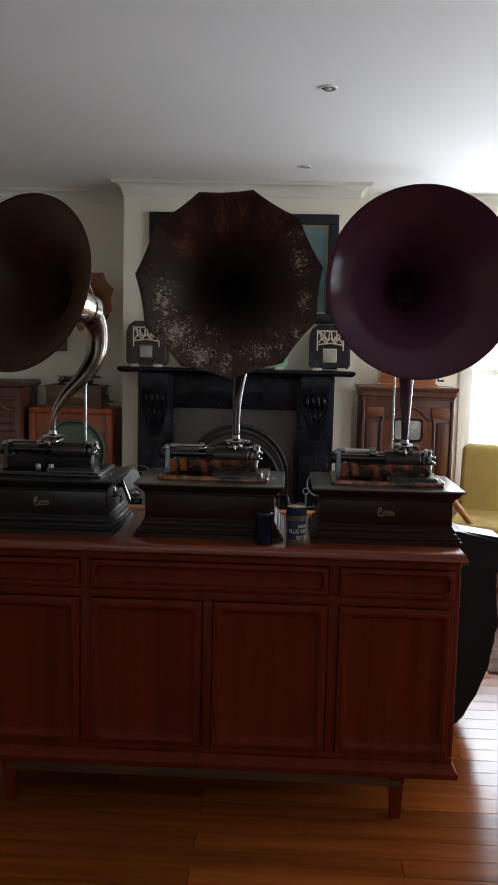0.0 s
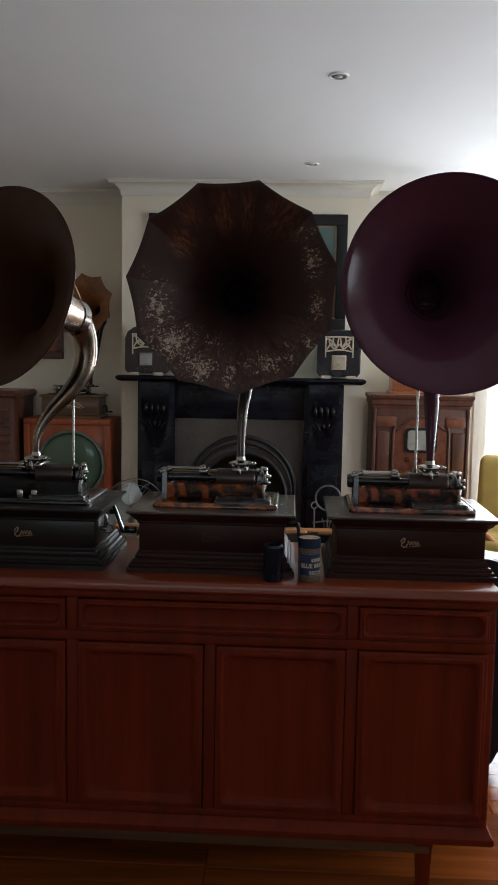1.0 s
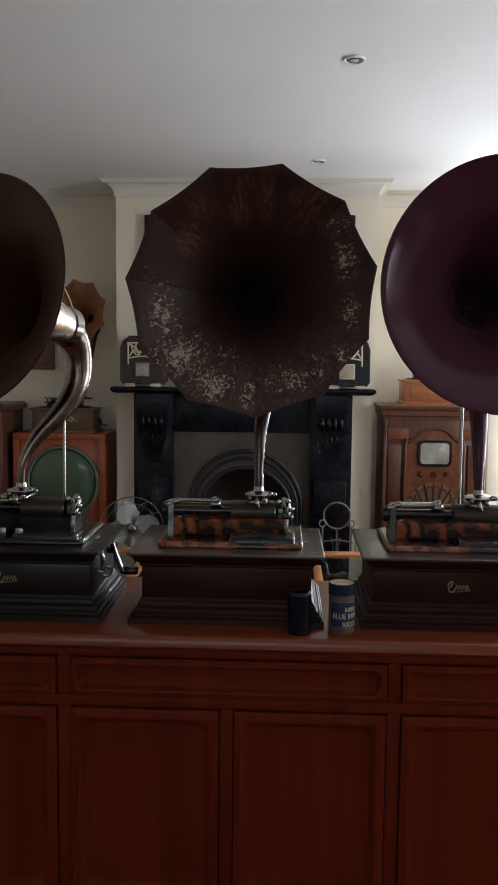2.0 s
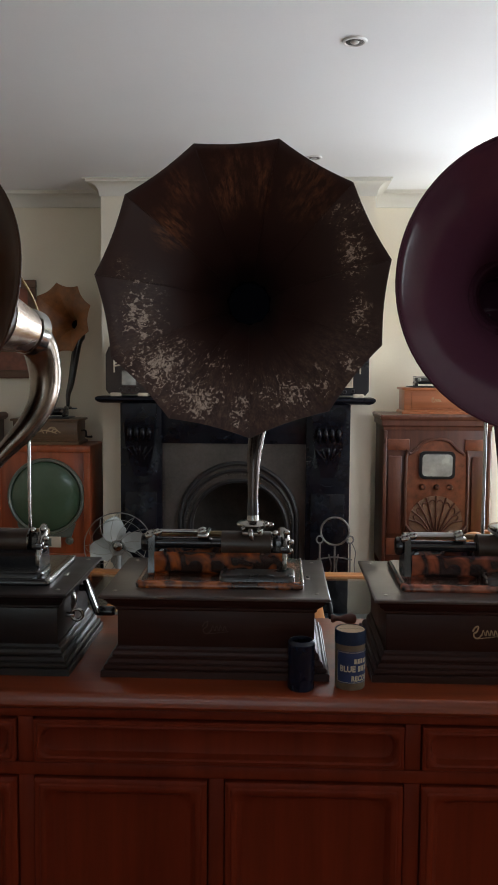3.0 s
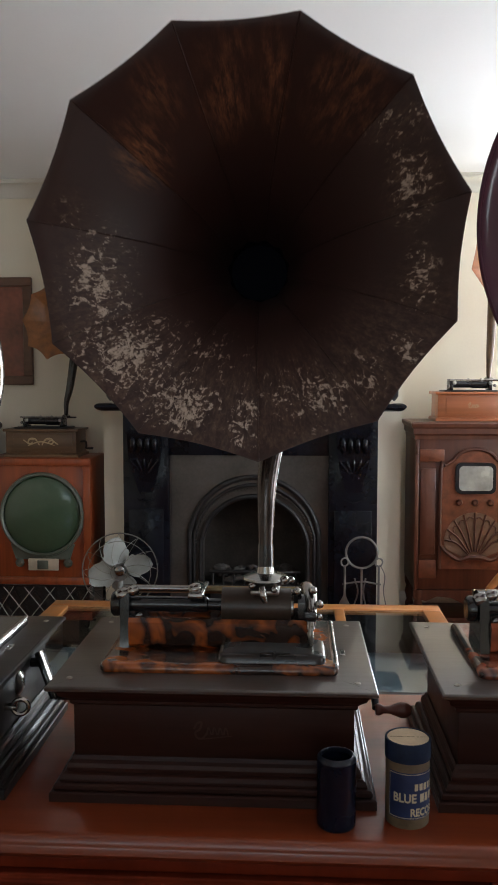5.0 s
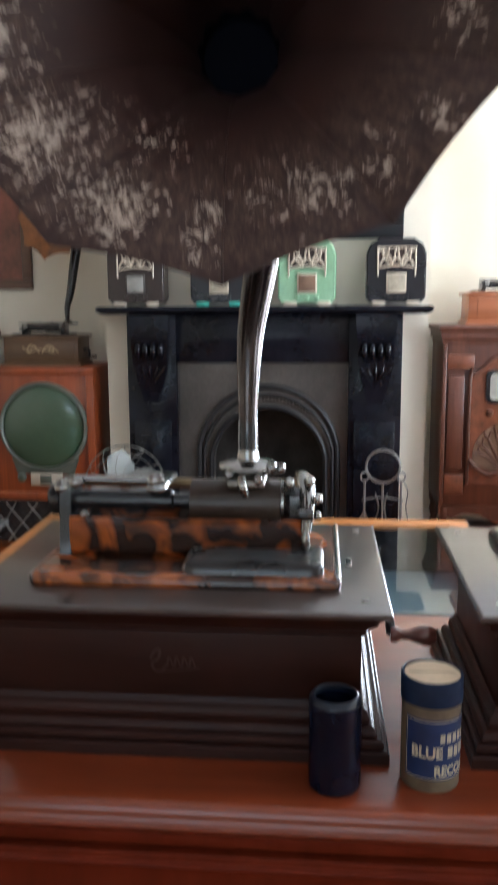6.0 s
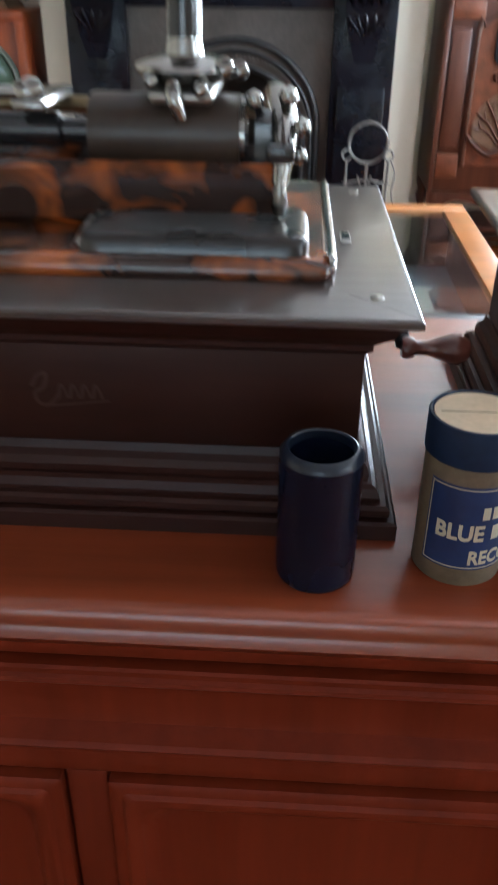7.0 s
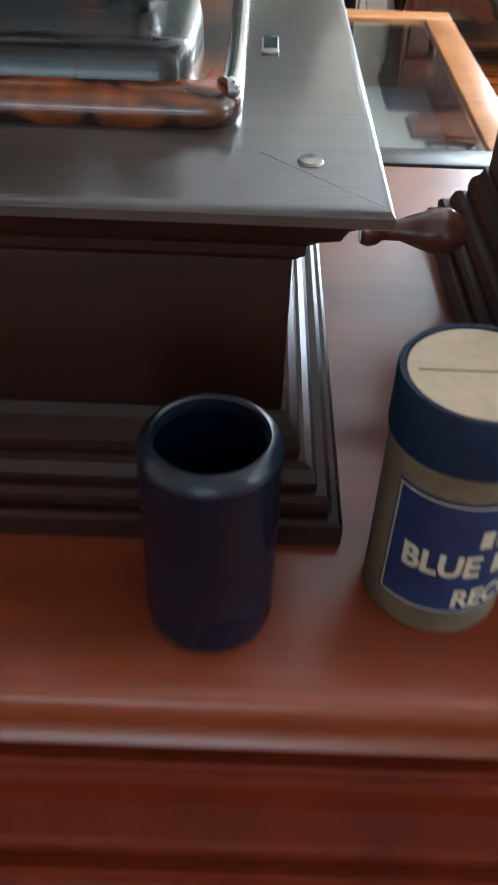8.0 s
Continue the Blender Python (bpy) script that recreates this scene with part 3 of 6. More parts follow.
def downlight(at):
    ob = thing("downlight", at, "round pale metal downlight, unlit, recessed in the ceiling", "ceiling light", "downlights")
    part("trim_ring", L([(0.032, -0.001), (0.036, -0.007), (0.043, -0.006), (0.046, 0.0), (0.032, 0.0), (0.032, -0.001)], 32), "white", ob)
    part("reflector", L([(0.034, -0.002), (0.030, -0.0045), (0.018, -0.003), (0.0, -0.002)], 28), "steel", ob)
    part("bulb", L([(0.017, -0.0045), (0.014, -0.0075), (0.0, -0.009)], 20), "lens", ob)
    return ob


downlight((0.386, 1.447, CEIL))
downlight((0.309, 3.07, CEIL))


# ---- sideboard ----
TOP = 0.87


def sideboard():
    ob = thing("sideboard", (0.01, 0, 0), "long polished red-brown wooden sideboard with panelled doors", "sideboard")
    W, F, BK = 0.765, -0.074, 0.44
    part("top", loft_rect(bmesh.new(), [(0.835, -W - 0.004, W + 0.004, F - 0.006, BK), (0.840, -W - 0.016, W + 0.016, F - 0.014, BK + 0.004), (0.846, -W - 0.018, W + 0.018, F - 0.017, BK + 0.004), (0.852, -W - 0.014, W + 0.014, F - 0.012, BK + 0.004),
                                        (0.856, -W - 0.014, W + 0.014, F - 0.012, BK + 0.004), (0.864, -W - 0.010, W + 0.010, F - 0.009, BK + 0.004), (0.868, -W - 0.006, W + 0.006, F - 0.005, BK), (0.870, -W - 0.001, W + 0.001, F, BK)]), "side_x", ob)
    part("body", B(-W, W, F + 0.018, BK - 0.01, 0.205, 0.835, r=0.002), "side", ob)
    # face frame: rails and stiles between the doors
    xs = (-W, -0.38, 0.0, 0.385, W)
    for z0, z1 in ((0.815, 0.835), (0.695, 0.722), (0.205, 0.225)):
        part("rail", B(-W, W, F, F + 0.0175, z0, z1, r=0.003), "side", ob)
    for x, z1 in ((-W + 0.016, 0.835), (-0.38, 0.815), (0.0, 0.695), (0.385, 0.815), (W - 0.016, 0.835)):
        for z0, zz in ((0.225, 0.695), (0.722, 0.815)):
            if zz <= z1:
                part("stile", B(x - 0.016, x + 0.016, F + 0.001, F + 0.0175, z0, zz, r=0.003), "side", ob)

    def panel(name, x0, x1, z0, z1, m):
        """A framed leaf with a bead and a fielded panel whose upper corners are rounded."""
        bm = bmesh.new()
        y = F - 0.006

        k = 1.0 if name == "door" else 0.6

        def loop(d, r):
            d = d * k
            r = min(r, 0.4 * (z1 - z0 - 2 * d))
            a, b, c, e = x0 + d, x1 - d, z0 + d, z1 - d
            return arc(b - r, e - r, r, 0, 90, 5) + arc(a + r, e - r, r, 90, 180, 5) + arc(a + r, c + r, r, 180, 270, 5) + arc(b - r, c + r, r, 270, 360, 5)
        rings = [[Vector((u, yy, v)) for u, v in loop(d, r)] for d, yy, r in
                 ((0.0, F + 0.017, 0.002), (0.0, y, 0.002), (0.003, y - 0.002, 0.003), (0.010, y - 0.002, 0.006), (0.013, y - 0.005, 0.008), (0.018, y - 0.006, 0.016), (0.024, y - 0.003, 0.022), (0.029, y + 0.006, 0.030), (0.034, y + 0.0115, 0.034), (0.040, y + 0.0125, 0.034))]
        grid_faces(bm, rings, True, True, True)
        leaf = part(name, bm, m, ob, smooth=30)
        return leaf

    for a, b in zip(xs, xs[1:]):
        panel("door", a + 0.018, b - 0.018, 0.228, 0.692, "side")
    for a, b in ((xs[0], xs[1]), (xs[1], xs[3]), (xs[3], xs[4])):
        panel("drawer", a + 0.018, b - 0.018, 0.725, 0.812, "side")
    part("plinth", loft_rect(bmesh.new(), [(0.160, -W - 0.012, W + 0.012, F - 0.016, BK), (0.166, -W - 0.016, W + 0.016, F - 0.020, BK), (0.180, -W - 0.016, W + 0.016, F - 0.020, BK), (0.188, -W - 0.008, W + 0.008, F - 0.012, BK), (0.196, -W - 0.004, W + 0.004, F - 0.006, BK), (0.2045, -W, W, F, BK - 0.01)]), "side", ob)
    # paler wood than the body: floor bounce put into the apron's colour
    part("apron", B(-0.64, 0.615, F + 0.006, F + 0.03, 0.118, 0.160, r=0.004), "oak", ob, "plain apron rail, paler brown for light bounced off the floor")
    for x in (-0.625, 0.600):
        for y in (F + 0.028, BK - 0.08):
            part("leg", loft_rect(bmesh.new(), [(0.0125, x - 0.014, x + 0.014, y - 0.014, y + 0.014), (0.020, x - 0.016, x + 0.016, y - 0.016, y + 0.016), (0.118, x - 0.020, x + 0.020, y - 0.020, y + 0.020), (0.160, x - 0.030, x + 0.024, y - 0.024, y + 0.024)]), "side", ob)
    return ob


sideboard()


# ---- phonographs ----
def bell(bm, n, R, length, throat, m, scallop=0.0, panel=None, power=5.0, first=0.0, thick=0.0016, rows=26, seg=8):
    """A flaring bell about y, opening towards -y at y 0; with panel given, only that leaf of n, else the whole round of it."""
    def rad(s):
        return throat + (R - throat) * (0.28 * s + 0.72 * s ** power)

    def point(s, a, o):
        k = (a / (2 * math.pi / n)) % 1.0 if n else 0.0
        r = rad(s) + o
        if n:
            w = math.pi / n
            dev = (k - 0.5) * 2 * w
            r *= math.cos(w) / math.cos(dev) * (1 - s) + s * (1 - 0.35 * (1 - math.cos(w) / math.cos(dev)))
        y = length * (1 - s)
        if n and scallop:
            r *= 1 - scallop * (1 - (2 * k - 1) ** 2) * max(0.0, (s - 0.72) / 0.28) ** 2
        t = a + first
        return m @ Vector((r * math.cos(t), y, r * math.sin(t)))

    ss = [(i / rows) ** 0.72 for i in range(rows + 1)]
    if panel is None:
        N = (n or 1) * seg if n else 72
        an = [2 * math.pi * i / N for i in range(N)]
        closed = True
    else:
        an = [2 * math.pi / n * (panel + 1e-4 + (1 - 2e-4) * i / seg) for i in range(seg + 1)]
        closed = False
    inner = [[point(s, a, 0) for a in an] for s in ss]
    outer = [[point(s, a, thick) for a in an] for s in reversed(ss)]
    grid_faces(bm, inner + outer + ([inner[0]] if closed else [inner[0]]), closed)
    if not closed:
        for i in (0, -1):
            for j in range(rows):
                a = [bm.verts.new(p) for p in (inner[j][i], inner[j + 1][i], outer[rows - j - 1][i], outer[rows - j][i])]
                bm.faces.new(a)
    bmesh.ops.remove_doubles(bm, verts=bm.verts, dist=1e-6)
    return bm


def decal(parent, x, z, s, y, material):
    """A faint scrolled transfer on the case front, drawn as plain flourishes."""
    bm = bmesh.new()
    if s > 0.1:
        for k in (-1, 1):
            for q in (0.0, 0.35):
                tube(bm, [(x + k * s * a, y, z + s * b * (1 - q), 0.0035 - 0.004 * q) for a, b in ((0.05, -0.12), (0.2, 0.12), (0.42, 0.14), (0.5, 0.0), (0.4, -0.08), (0.32, 0.0), (0.45, 0.08 * k), (0.68, -0.10 * k))], 6, 5)
        tube(bm, [(x - s * 0.5, y, z - s * 0.14, 0.002), (x, y, z + s * 0.02, 0.0045), (x + s * 0.55, y, z - s * 0.13, 0.002)], 6, 5)
        for v in bm.verts:
            v.co.y = y + (v.co.y - y) * 0.03
        return part("transfer", bm, material, parent, "gold scrolled transfer")
    pts = [(-0.5, 0.05), (-0.42, 0.2), (-0.3, 0.24), (-0.34, 0.06), (-0.46, -0.04), (-0.42, -0.18), (-0.28, -0.2), (-0.16, -0.06)]
    tube(bm, [(x + s * a, y, z + s * b, s * 0.03) for a, b in pts], 6, 5)
    for k in range(4):
        c = -0.12 + 0.15 * k
        tube(bm, [(x + s * (c - 0.04), y, z - s * 0.10, s * 0.024), (x + s * c, y, z + s * 0.09, s * 0.024), (x + s * (c + 0.05), y, z + s * 0.01, s * 0.018), (x + s * (c + 0.08), y, z - s * 0.10, s * 0.024)], 6, 4)
    tube(bm, [(x - s * 0.3, y, z - s * 0.22, s * 0.014), (x + s * 0.1, y, z - s * 0.17, s * 0.016), (x + s * 0.5, y, z - s * 0.12, s * 0.014)], 6, 4)
    for v in bm.verts:
        v.co.y = y + (v.co.y - y) * 0.03
    return part("transfer", bm, material, parent, "scrolled gold transfer")


def cylinder_phonograph(at, label, case="case_x", lid="top2", bed="tort", gold="decal", cover="cover", cx=0.072):
    """Moulded case, bedplate, mandrel, feed screw and carriage; the origin is at the middle of the front of the base."""
    ob = thing("phonograph", at, label, "phonograph", "cylinder phonographs")
    S = lambda lv: [(z, -x, x, y0, y1) for z, x, y0, y1 in lv]
    steps = [(0.0, 0.0), (0.0125, 0.0), (0.0145, 0.002), (0.0148, 0.007), (0.017, 0.0055), (0.022, 0.0055), (0.0245, 0.008), (0.0248, 0.0125), (0.028, 0.0125), (0.034, 0.0150), (0.036, 0.0185), (0.0362, 0.0215), (0.042, 0.0210), (0.048, 0.0225), (0.052, 0.0265), (0.058, 0.0285)]
    part("plinth", loft_rect(bmesh.new(), S([(z, 0.235 - d, d, 0.335 - d) for z, d in steps])), case, ob, smooth=18)
    part("case", B(-0.2045, 0.2045, 0.0285, 0.3055, 0.0575, 0.142, r=0.002), case, ob)
    part("cornice", loft_rect(bmesh.new(), S([(0.134, 0.205, 0.028, 0.306), (0.138, 0.209, 0.024, 0.310), (0.142, 0.209, 0.024, 0.310), (0.147, 0.214, 0.018, 0.314), (0.153, 0.220, 0.008, 0.320), (0.160, 0.222, 0.002, 0.322), (0.164, 0.226, -0.004, 0.326), (0.1672, 0.227, -0.006, 0.327)])), case, ob, smooth=25)
    part("lid_board", loft_rect(bmesh.new(), S([(0.1675, 0.231, -0.011, 0.330), (0.170, 0.2345, -0.0155, 0.333), (0.1735, 0.2345, -0.0155, 0.333), (0.1755, 0.2325, -0.0135, 0.331), (0.176, 0.230, -0.011, 0.329)])), lid, ob, smooth=35)
    for x, y in ((0.208, 0.022), (-0.208, 0.022), (0.208, 0.30), (-0.208, 0.30)):
        part("screw", L([(0.0, 0.1775), (0.0042, 0.1770), (0.0050, 0.1757), (0.0, 0.1752)][::-1], 14, Matrix.Translation((x, y, 0))), "tarnish", ob)
    part("latch_slot", B(0.1895, 0.1975, 0.140, 0.165, 0.1755, 0.1778, r=0.0008), "tarnish", ob)
    part("slot_hole", B(0.1905, 0.1965, 0.145, 0.160, 0.1772, 0.1782, r=0), "black", ob)
    # bedplate with rolled edge
    def plate_ring(z, d, r):
        a, b, c, e = -0.172 + d, 0.183 - d, 0.046 + d, 0.288 - d
        return [Vector((x, y, z)) for x, y in arc(b - r, e - r, r, 0, 90, 4) + arc(a + r, e - r, r, 90, 180, 4) + arc(a + r, c + r, r, 180, 270, 4) + arc(b - r, c + r, r, 270, 360, 4)]
    part("bedplate", grid_faces(bmesh.new(), [plate_ring(*q) for q in ((0.1755, 0.002, 0.012), (0.179, 0.0, 0.014), (0.184, 0.0, 0.014), (0.1885, 0.003, 0.012), (0.1905, 0.008, 0.009), (0.190, 0.014, 0.006))], True, True, True), bed, ob, smooth=60)
    part("bedplate_edge", T([(0.179, 0.276, 0.1885, 0.0042), (0.179, 0.16, 0.1885, 0.0042), (0.179, 0.066, 0.1885, 0.0042), (0.176, 0.055, 0.1885, 0.0046)], 10, 4), "nickel", ob)
    for s in (-1, 1):
        part("mitre_joint", rod(bmesh.new(), (s * 0.2305, -0.0115, 0.17585), (s * 0.190, 0.029, 0.17590), 0.00022, 6), lid, ob)
    # trough casting under the mandrel
    bm = bmesh.new()
    sec = [(0.125, 0.190), (0.118, 0.196), (0.114, 0.212), (0.113, 0.232), (0.118, 0.238), (0.128, 0.236), (0.136, 0.224), (0.176, 0.224), (0.186, 0.238), (0.194, 0.236), (0.200, 0.214), (0.202, 0.190)]
    grid_faces(bm, [[Vector((x, y, z)) for y, z in sec] for x in (-0.140, -0.137, 0.139, 0.142)], True, True, True)
    part("trough", bm, bed, ob, smooth=35)
    lid_section = ((-1.0, 0.0), (-0.98, 0.55), (-0.93, 0.85), (-0.84, 0.98), (-0.76, 1.0), (-0.70, 1.0), (0.0, 1.0), (0.70, 1.0), (0.76, 1.0), (0.84, 0.98), (0.93, 0.85), (0.98, 0.55), (1.0, 0.0))
    part("gear_cover", grid_faces(bmesh.new(), [[Vector((x, 0.099 + k * 0.044 * u, 0.1895 + k * 0.0135 * v)) for u, v in lid_section] for x, k in ((0.004, 0.55), (0.006, 0.85), (0.011, 0.97), (0.018, 1.0), (0.024, 1.0), (0.145, 1.0), (0.151, 1.0), (0.158, 0.97), (0.162, 0.85), (0.164, 0.55))], True, True, True), cover, ob, smooth=60)
    part("gear_cover_cap", T([(0.0065, 0.062, 0.193, 0.003), (0.0090, 0.068, 0.1985, 0.0035), (0.0090, 0.098, 0.2000, 0.0035), (0.0090, 0.125, 0.1985, 0.0035)], 10, 5), "tarnish", ob)
    MZ, MY = 0.252, 0.150
    # end frames
    for x, h, e in ((-0.148, 0.272, 0.024), (0.130, 0.262, 0.030)):
        bm = bmesh.new()
        plate(bm, [(0.095 + e, 0.188), (0.205, 0.188), (0.200, 0.215), (0.182, 0.240), (0.176, h), (0.160, h + 0.008), (0.140, h + 0.008), (0.124 + 0.2 * e, h), (0.118 + 0.3 * e, 0.240), (0.100 + e, 0.215)], 0.014, Matrix(((0, 1, 0, x - 0.007), (1, 0, 0, 0), (0, 0, 1, 0), (0, 0, 0, 1))))
        part("end_frame", bm, "black", ob)
    bm = bmesh.new()
    ax = Matrix.Translation((0, MY, MZ)) @ pose(0, 0, 0, 0, 90, 0)
    part("record", lathe(bmesh.new(), [(0.022, 0.004), (0.0272, 0.004), (0.0275, 0.007), (0.0275, 0.109), (0.0272, 0.112), (0.022, 0.112)], 36, ax), "mandrel", ob)
    part("mandrel_rim", lathe(bmesh.new(), [(0.020, 0.112), (0.0265, 0.1125), (0.0268, 0.116), (0.020, 0.1165)], 36, ax), "nickel", ob)
    part("feed_screw", lathe(bmesh.new(), [(0.0, -0.141), (0.0125, -0.141), (0.0125, -0.02), (0.010, -0.018), (0.010, 0.004), (0.0, 0.004)][::1], 24, ax), "black", ob)
    part("pulley", lathe(bmesh.new(), [(0.0, -0.172), (0.017, -0.172), (0.020, -0.168), (0.020, -0.158), (0.016, -0.1555), (0.0, -0.1555)], 28, ax), "black", ob)
    # carriage rods
    part("guide_rod", rod(bmesh.new(), (-0.140, MY - 0.004, MZ + 0.026), (-0.045, MY - 0.004, MZ + 0.026), 0.0050, 12), "white" if bed == "tort3" else "nickel", ob)
    part("back_rod", rod(bmesh.new(), (-0.150, 0.205, 0.262), (0.140, 0.205, 0.262), 0.0065, 12), "brass", ob)
    for x, z, r in ((-0.152, MZ + 0.018, 0.0105), (-0.136, MZ + 0.024, 0.0085), (-0.038, MZ + 0.028, 0.0095), (-0.128, 0.236, 0.006)):
        m = Matrix.Translation((x, MY - 0.012, z)) @ pose(0, 0, 0, 20, 70, 30)
        part("knob", lathe(bmesh.new(), [(0.0, -r), (r * 0.7, -r), (r, -r * 0.5), (r, r * 0.4), (r * 0.6, r), (0.0, r)], 16, m), "nickel", ob)
    part("half_nut_arm", B(-0.048, -0.024, MY - 0.03, 0.21, MZ + 0.016, MZ + 0.024, r=0.003, m=None), "nickel", ob)
    # right-hand gate with its knobs and hanging lever
    gx = 0.142
    part("gate_arm", T([(gx - 0.012, 0.205, 0.262, 0.008), (gx - 0.006, 0.18, 0.276, 0.009), (gx, MY, 0.268, 0.011), (gx + 0.002, MY - 0.030, 0.250, 0.0085), (gx, MY - 0.042, 0.226, 0.006)], 12, 5), "nickel", ob)
    for p, r in (((gx - 0.020, MY - 0.006, 0.276), 0.0075), ((gx + 0.004, MY - 0.012, 0.280), 0.0075), ((gx + 0.014, MY - 0.026, 0.262), 0.007), ((gx + 0.013, MY - 0.034, 0.244), 0.0062)):
        part("gate_knob", lathe(bmesh.new(), [(0.0, -r), (r * 0.8, -r * 0.6), (r, 0), (r * 0.8, r * 0.6), (0.0, r)], 14, Matrix.Translation(p)), "nickel", ob)
    part("lever", lathe(bmesh.new(), [(0.0, -0.044), (0.004, -0.043), (0.0062, -0.036), (0.0050, -0.026), (0.0026, -0.016), (0.0026, 0.0), (0.0, 0.0)], 14, Matrix.Translation((gx, MY - 0.044, 0.249))), "tarnish", ob)
    part("lever_block", B(gx - 0.010, gx + 0.010, MY - 0.052, MY - 0.034, 0.241, 0.254, r=0.003), "black", ob)
    # reproducer carriage under the horn
    part("carriage", B(cx - 0.022, cx + 0.022, MY - 0.034, 0.215, 0.276, 0.284, r=0.003), "tarnish", ob)
    part("reproducer", lathe(bmesh.new(), [(0.0, 0.284), (0.020, 0.284), (0.030, 0.289), (0.036, 0.296), (0.035, 0.299), (0.024, 0.303), (0.014, 0.305), (0.012, 0.316), (0.0, 0.316)], 32, Matrix.Translation((cx, MY, 0))), "nickel", ob)
    part("stylus_arm", T([(cx - 0.004, MY - 0.036, 0.290, 0.005), (cx - 0.003, MY - 0.041, 0.280, 0.0060), (cx + 0.001, MY - 0.040, 0.268, 0.0045)], 10, 5), "nickel", ob)
    for x, y, z, r in ((cx + 0.030, MY - 0.020, 0.298, 0.0075), (cx + 0.040, MY - 0.012, 0.296, 0.0065), (cx - 0.020, MY - 0.028, 0.290, 0.006), (cx + 0.014, MY - 0.034, 0.286, 0.006)):
        part("carriage_knob", lathe(bmesh.new(), [(0.0, -r), (r * 0.8, -r * 0.6), (r, 0), (r * 0.8, r * 0.6), (0.0, r)], 14, Matrix.Translation((x, y, z)) @ pose(0, 0, 0, 0, 60, 20)), "nickel", ob)
    decal(ob, 0.0, 0.098, 0.055, 0.0283, gold)
    return ob


def flat_crank(parent):
    """A black crank with a broad flat bright-edged arm and a block handle, and a winged key beside it."""
    part("escutcheon", lathe(bmesh.new(), [(0.0, 0.0), (0.020, 0.0), (0.020, 0.003), (0.012, 0.008), (0.0, 0.009)], 24, Matrix.Translation((0.2035, 0.16, 0.115)) @ pose(0, 0, 0, 0, 90, 0)), "tarnish", parent)
    k = part("key", rod(bmesh.new(), (0.208, 0.085, 0.105), (0.226, 0.085, 0.105), 0.006, 12), "nickel", parent)
    part("key_wing", ring_bm(0.012, 0.0035, 20, 8, Matrix.Translation((0.232, 0.085, 0.105)) @ pose(0, 0, 0, 90, 0, 10)), "nickel", k)
    c = part("crank", rod(bmesh.new(), (0.206, 0.22, 0.128), (0.222, 0.22, 0.128), 0.008, 12), "black", parent)
    arm = Matrix.Translation((0.222, 0.22, 0.135)) @ pose(0, 0, 0, -8, -22, 0)
    part("arm", B(-0.005, 0.004, -0.010, 0.010, -0.070, 0.012, r=0.003, m=arm), "black", c)
    part("arm_edge", B(0.004, 0.007, -0.011, 0.011, -0.070, 0.012, r=0.001, m=arm), "nickel", c)
    part("handle", lathe(bmesh.new(), [(0.0, 0.0), (0.009, 0.0), (0.0115, 0.005), (0.0115, 0.040), (0.009, 0.046), (0.0, 0.046)], 18, Matrix.Translation((0.240, 0.226, 0.073)) @ pose(0, 0, 0, 0, 90, 0)), "black", c)


def crank(parent, material, dz=0.0):
    """A winding crank in the right-hand side of the case, its handle pointing outwards."""
    part("escutcheon", lathe(bmesh.new(), [(0.0, 0.0), (0.020, 0.0), (0.020, 0.003), (0.013, 0.007), (0.009, 0.012), (0.0, 0.012)], 24, Matrix.Translation((0.2035, 0.19, 0.112)) @ pose(0, 0, 0, 0, 90, 0)), "tarnish", parent)
    c = part("crank", T([(0.212, 0.19, 0.112, 0.006), (0.232, 0.19, 0.112, 0.006), (0.243, 0.186, 0.110, 0.0065), (0.246, 0.170, 0.100, 0.006), (0.247, 0.152, 0.088, 0.006)], 12, 5), "iron", parent)
    part("handle", lathe(bmesh.new(), [(0.0, 0.0), (0.008, 0.0), (0.0095, 0.004), (0.0085, 0.009), (0.006, 0.012), (0.006, 0.022), (0.009, 0.030), (0.0125, 0.040), (0.0125, 0.047), (0.008, 0.055), (0.0, 0.057)], 20, Matrix.Translation((0.246, 0.150, 0.087)) @ pose(0, 0, 0, 0, 90, 0)), material, c)


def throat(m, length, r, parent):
    """A black cup that closes a bell's throat and stands for the shade in its hollow."""
    return part("bore", L([(0.0, -0.024), (r + 0.001, -0.023), (r + 0.0015, 0.008), (r - 0.001, 0.004), (r - 0.003, -0.02), (0.0, -0.021)], 32, m @ Matrix.Translation((0, length, 0)) @ pose(0, 0, 0, 90, 0, 0)), "bore", parent, "black cup standing for the shade inside the horn")


def cygnet_neck(pts, parent, material, label="", hollow=False):
    return part("neck", T(pts, 20, 8, not hollow), material, parent, label)


# middle machine with the worn eleven-panel horn
P2 = (0.0, 0.0, TOP)
ph = cylinder_phonograph(P2, "dark wooden cylinder phonograph with worn brown-black eleven-panel horn", "case_x", "top2", "tort", "decal")
crank(ph, "knob")
HM = Matrix.Translation((HORN_C[0], HORN_C[1], HORN_C[2] - TOP))
first = radians(76.6)
neck = cygnet_neck([(0.072, 0.150, 0.312, 0.0095), (0.072, 0.152, 0.36, 0.0115), (0.0742, 0.165, 0.45, 0.0158), (0.0860, 0.205, 0.55, 0.0218), (0.083, 0.285, 0.645, 0.032), (0.068, 0.345, 0.715, 0.041), (0.060, 0.345, 0.770, 0.045), (0.057, 0.246, 0.780, 0.046)], ph, "neck_dark", "dull dark metal horn neck")
part("collar", T([(0.072, 0.150, 0.300, 0.0125), (0.072, 0.151, 0.330, 0.0125), (0.072, 0.152, 0.350, 0.0120)], 16, 3), "black", ph)
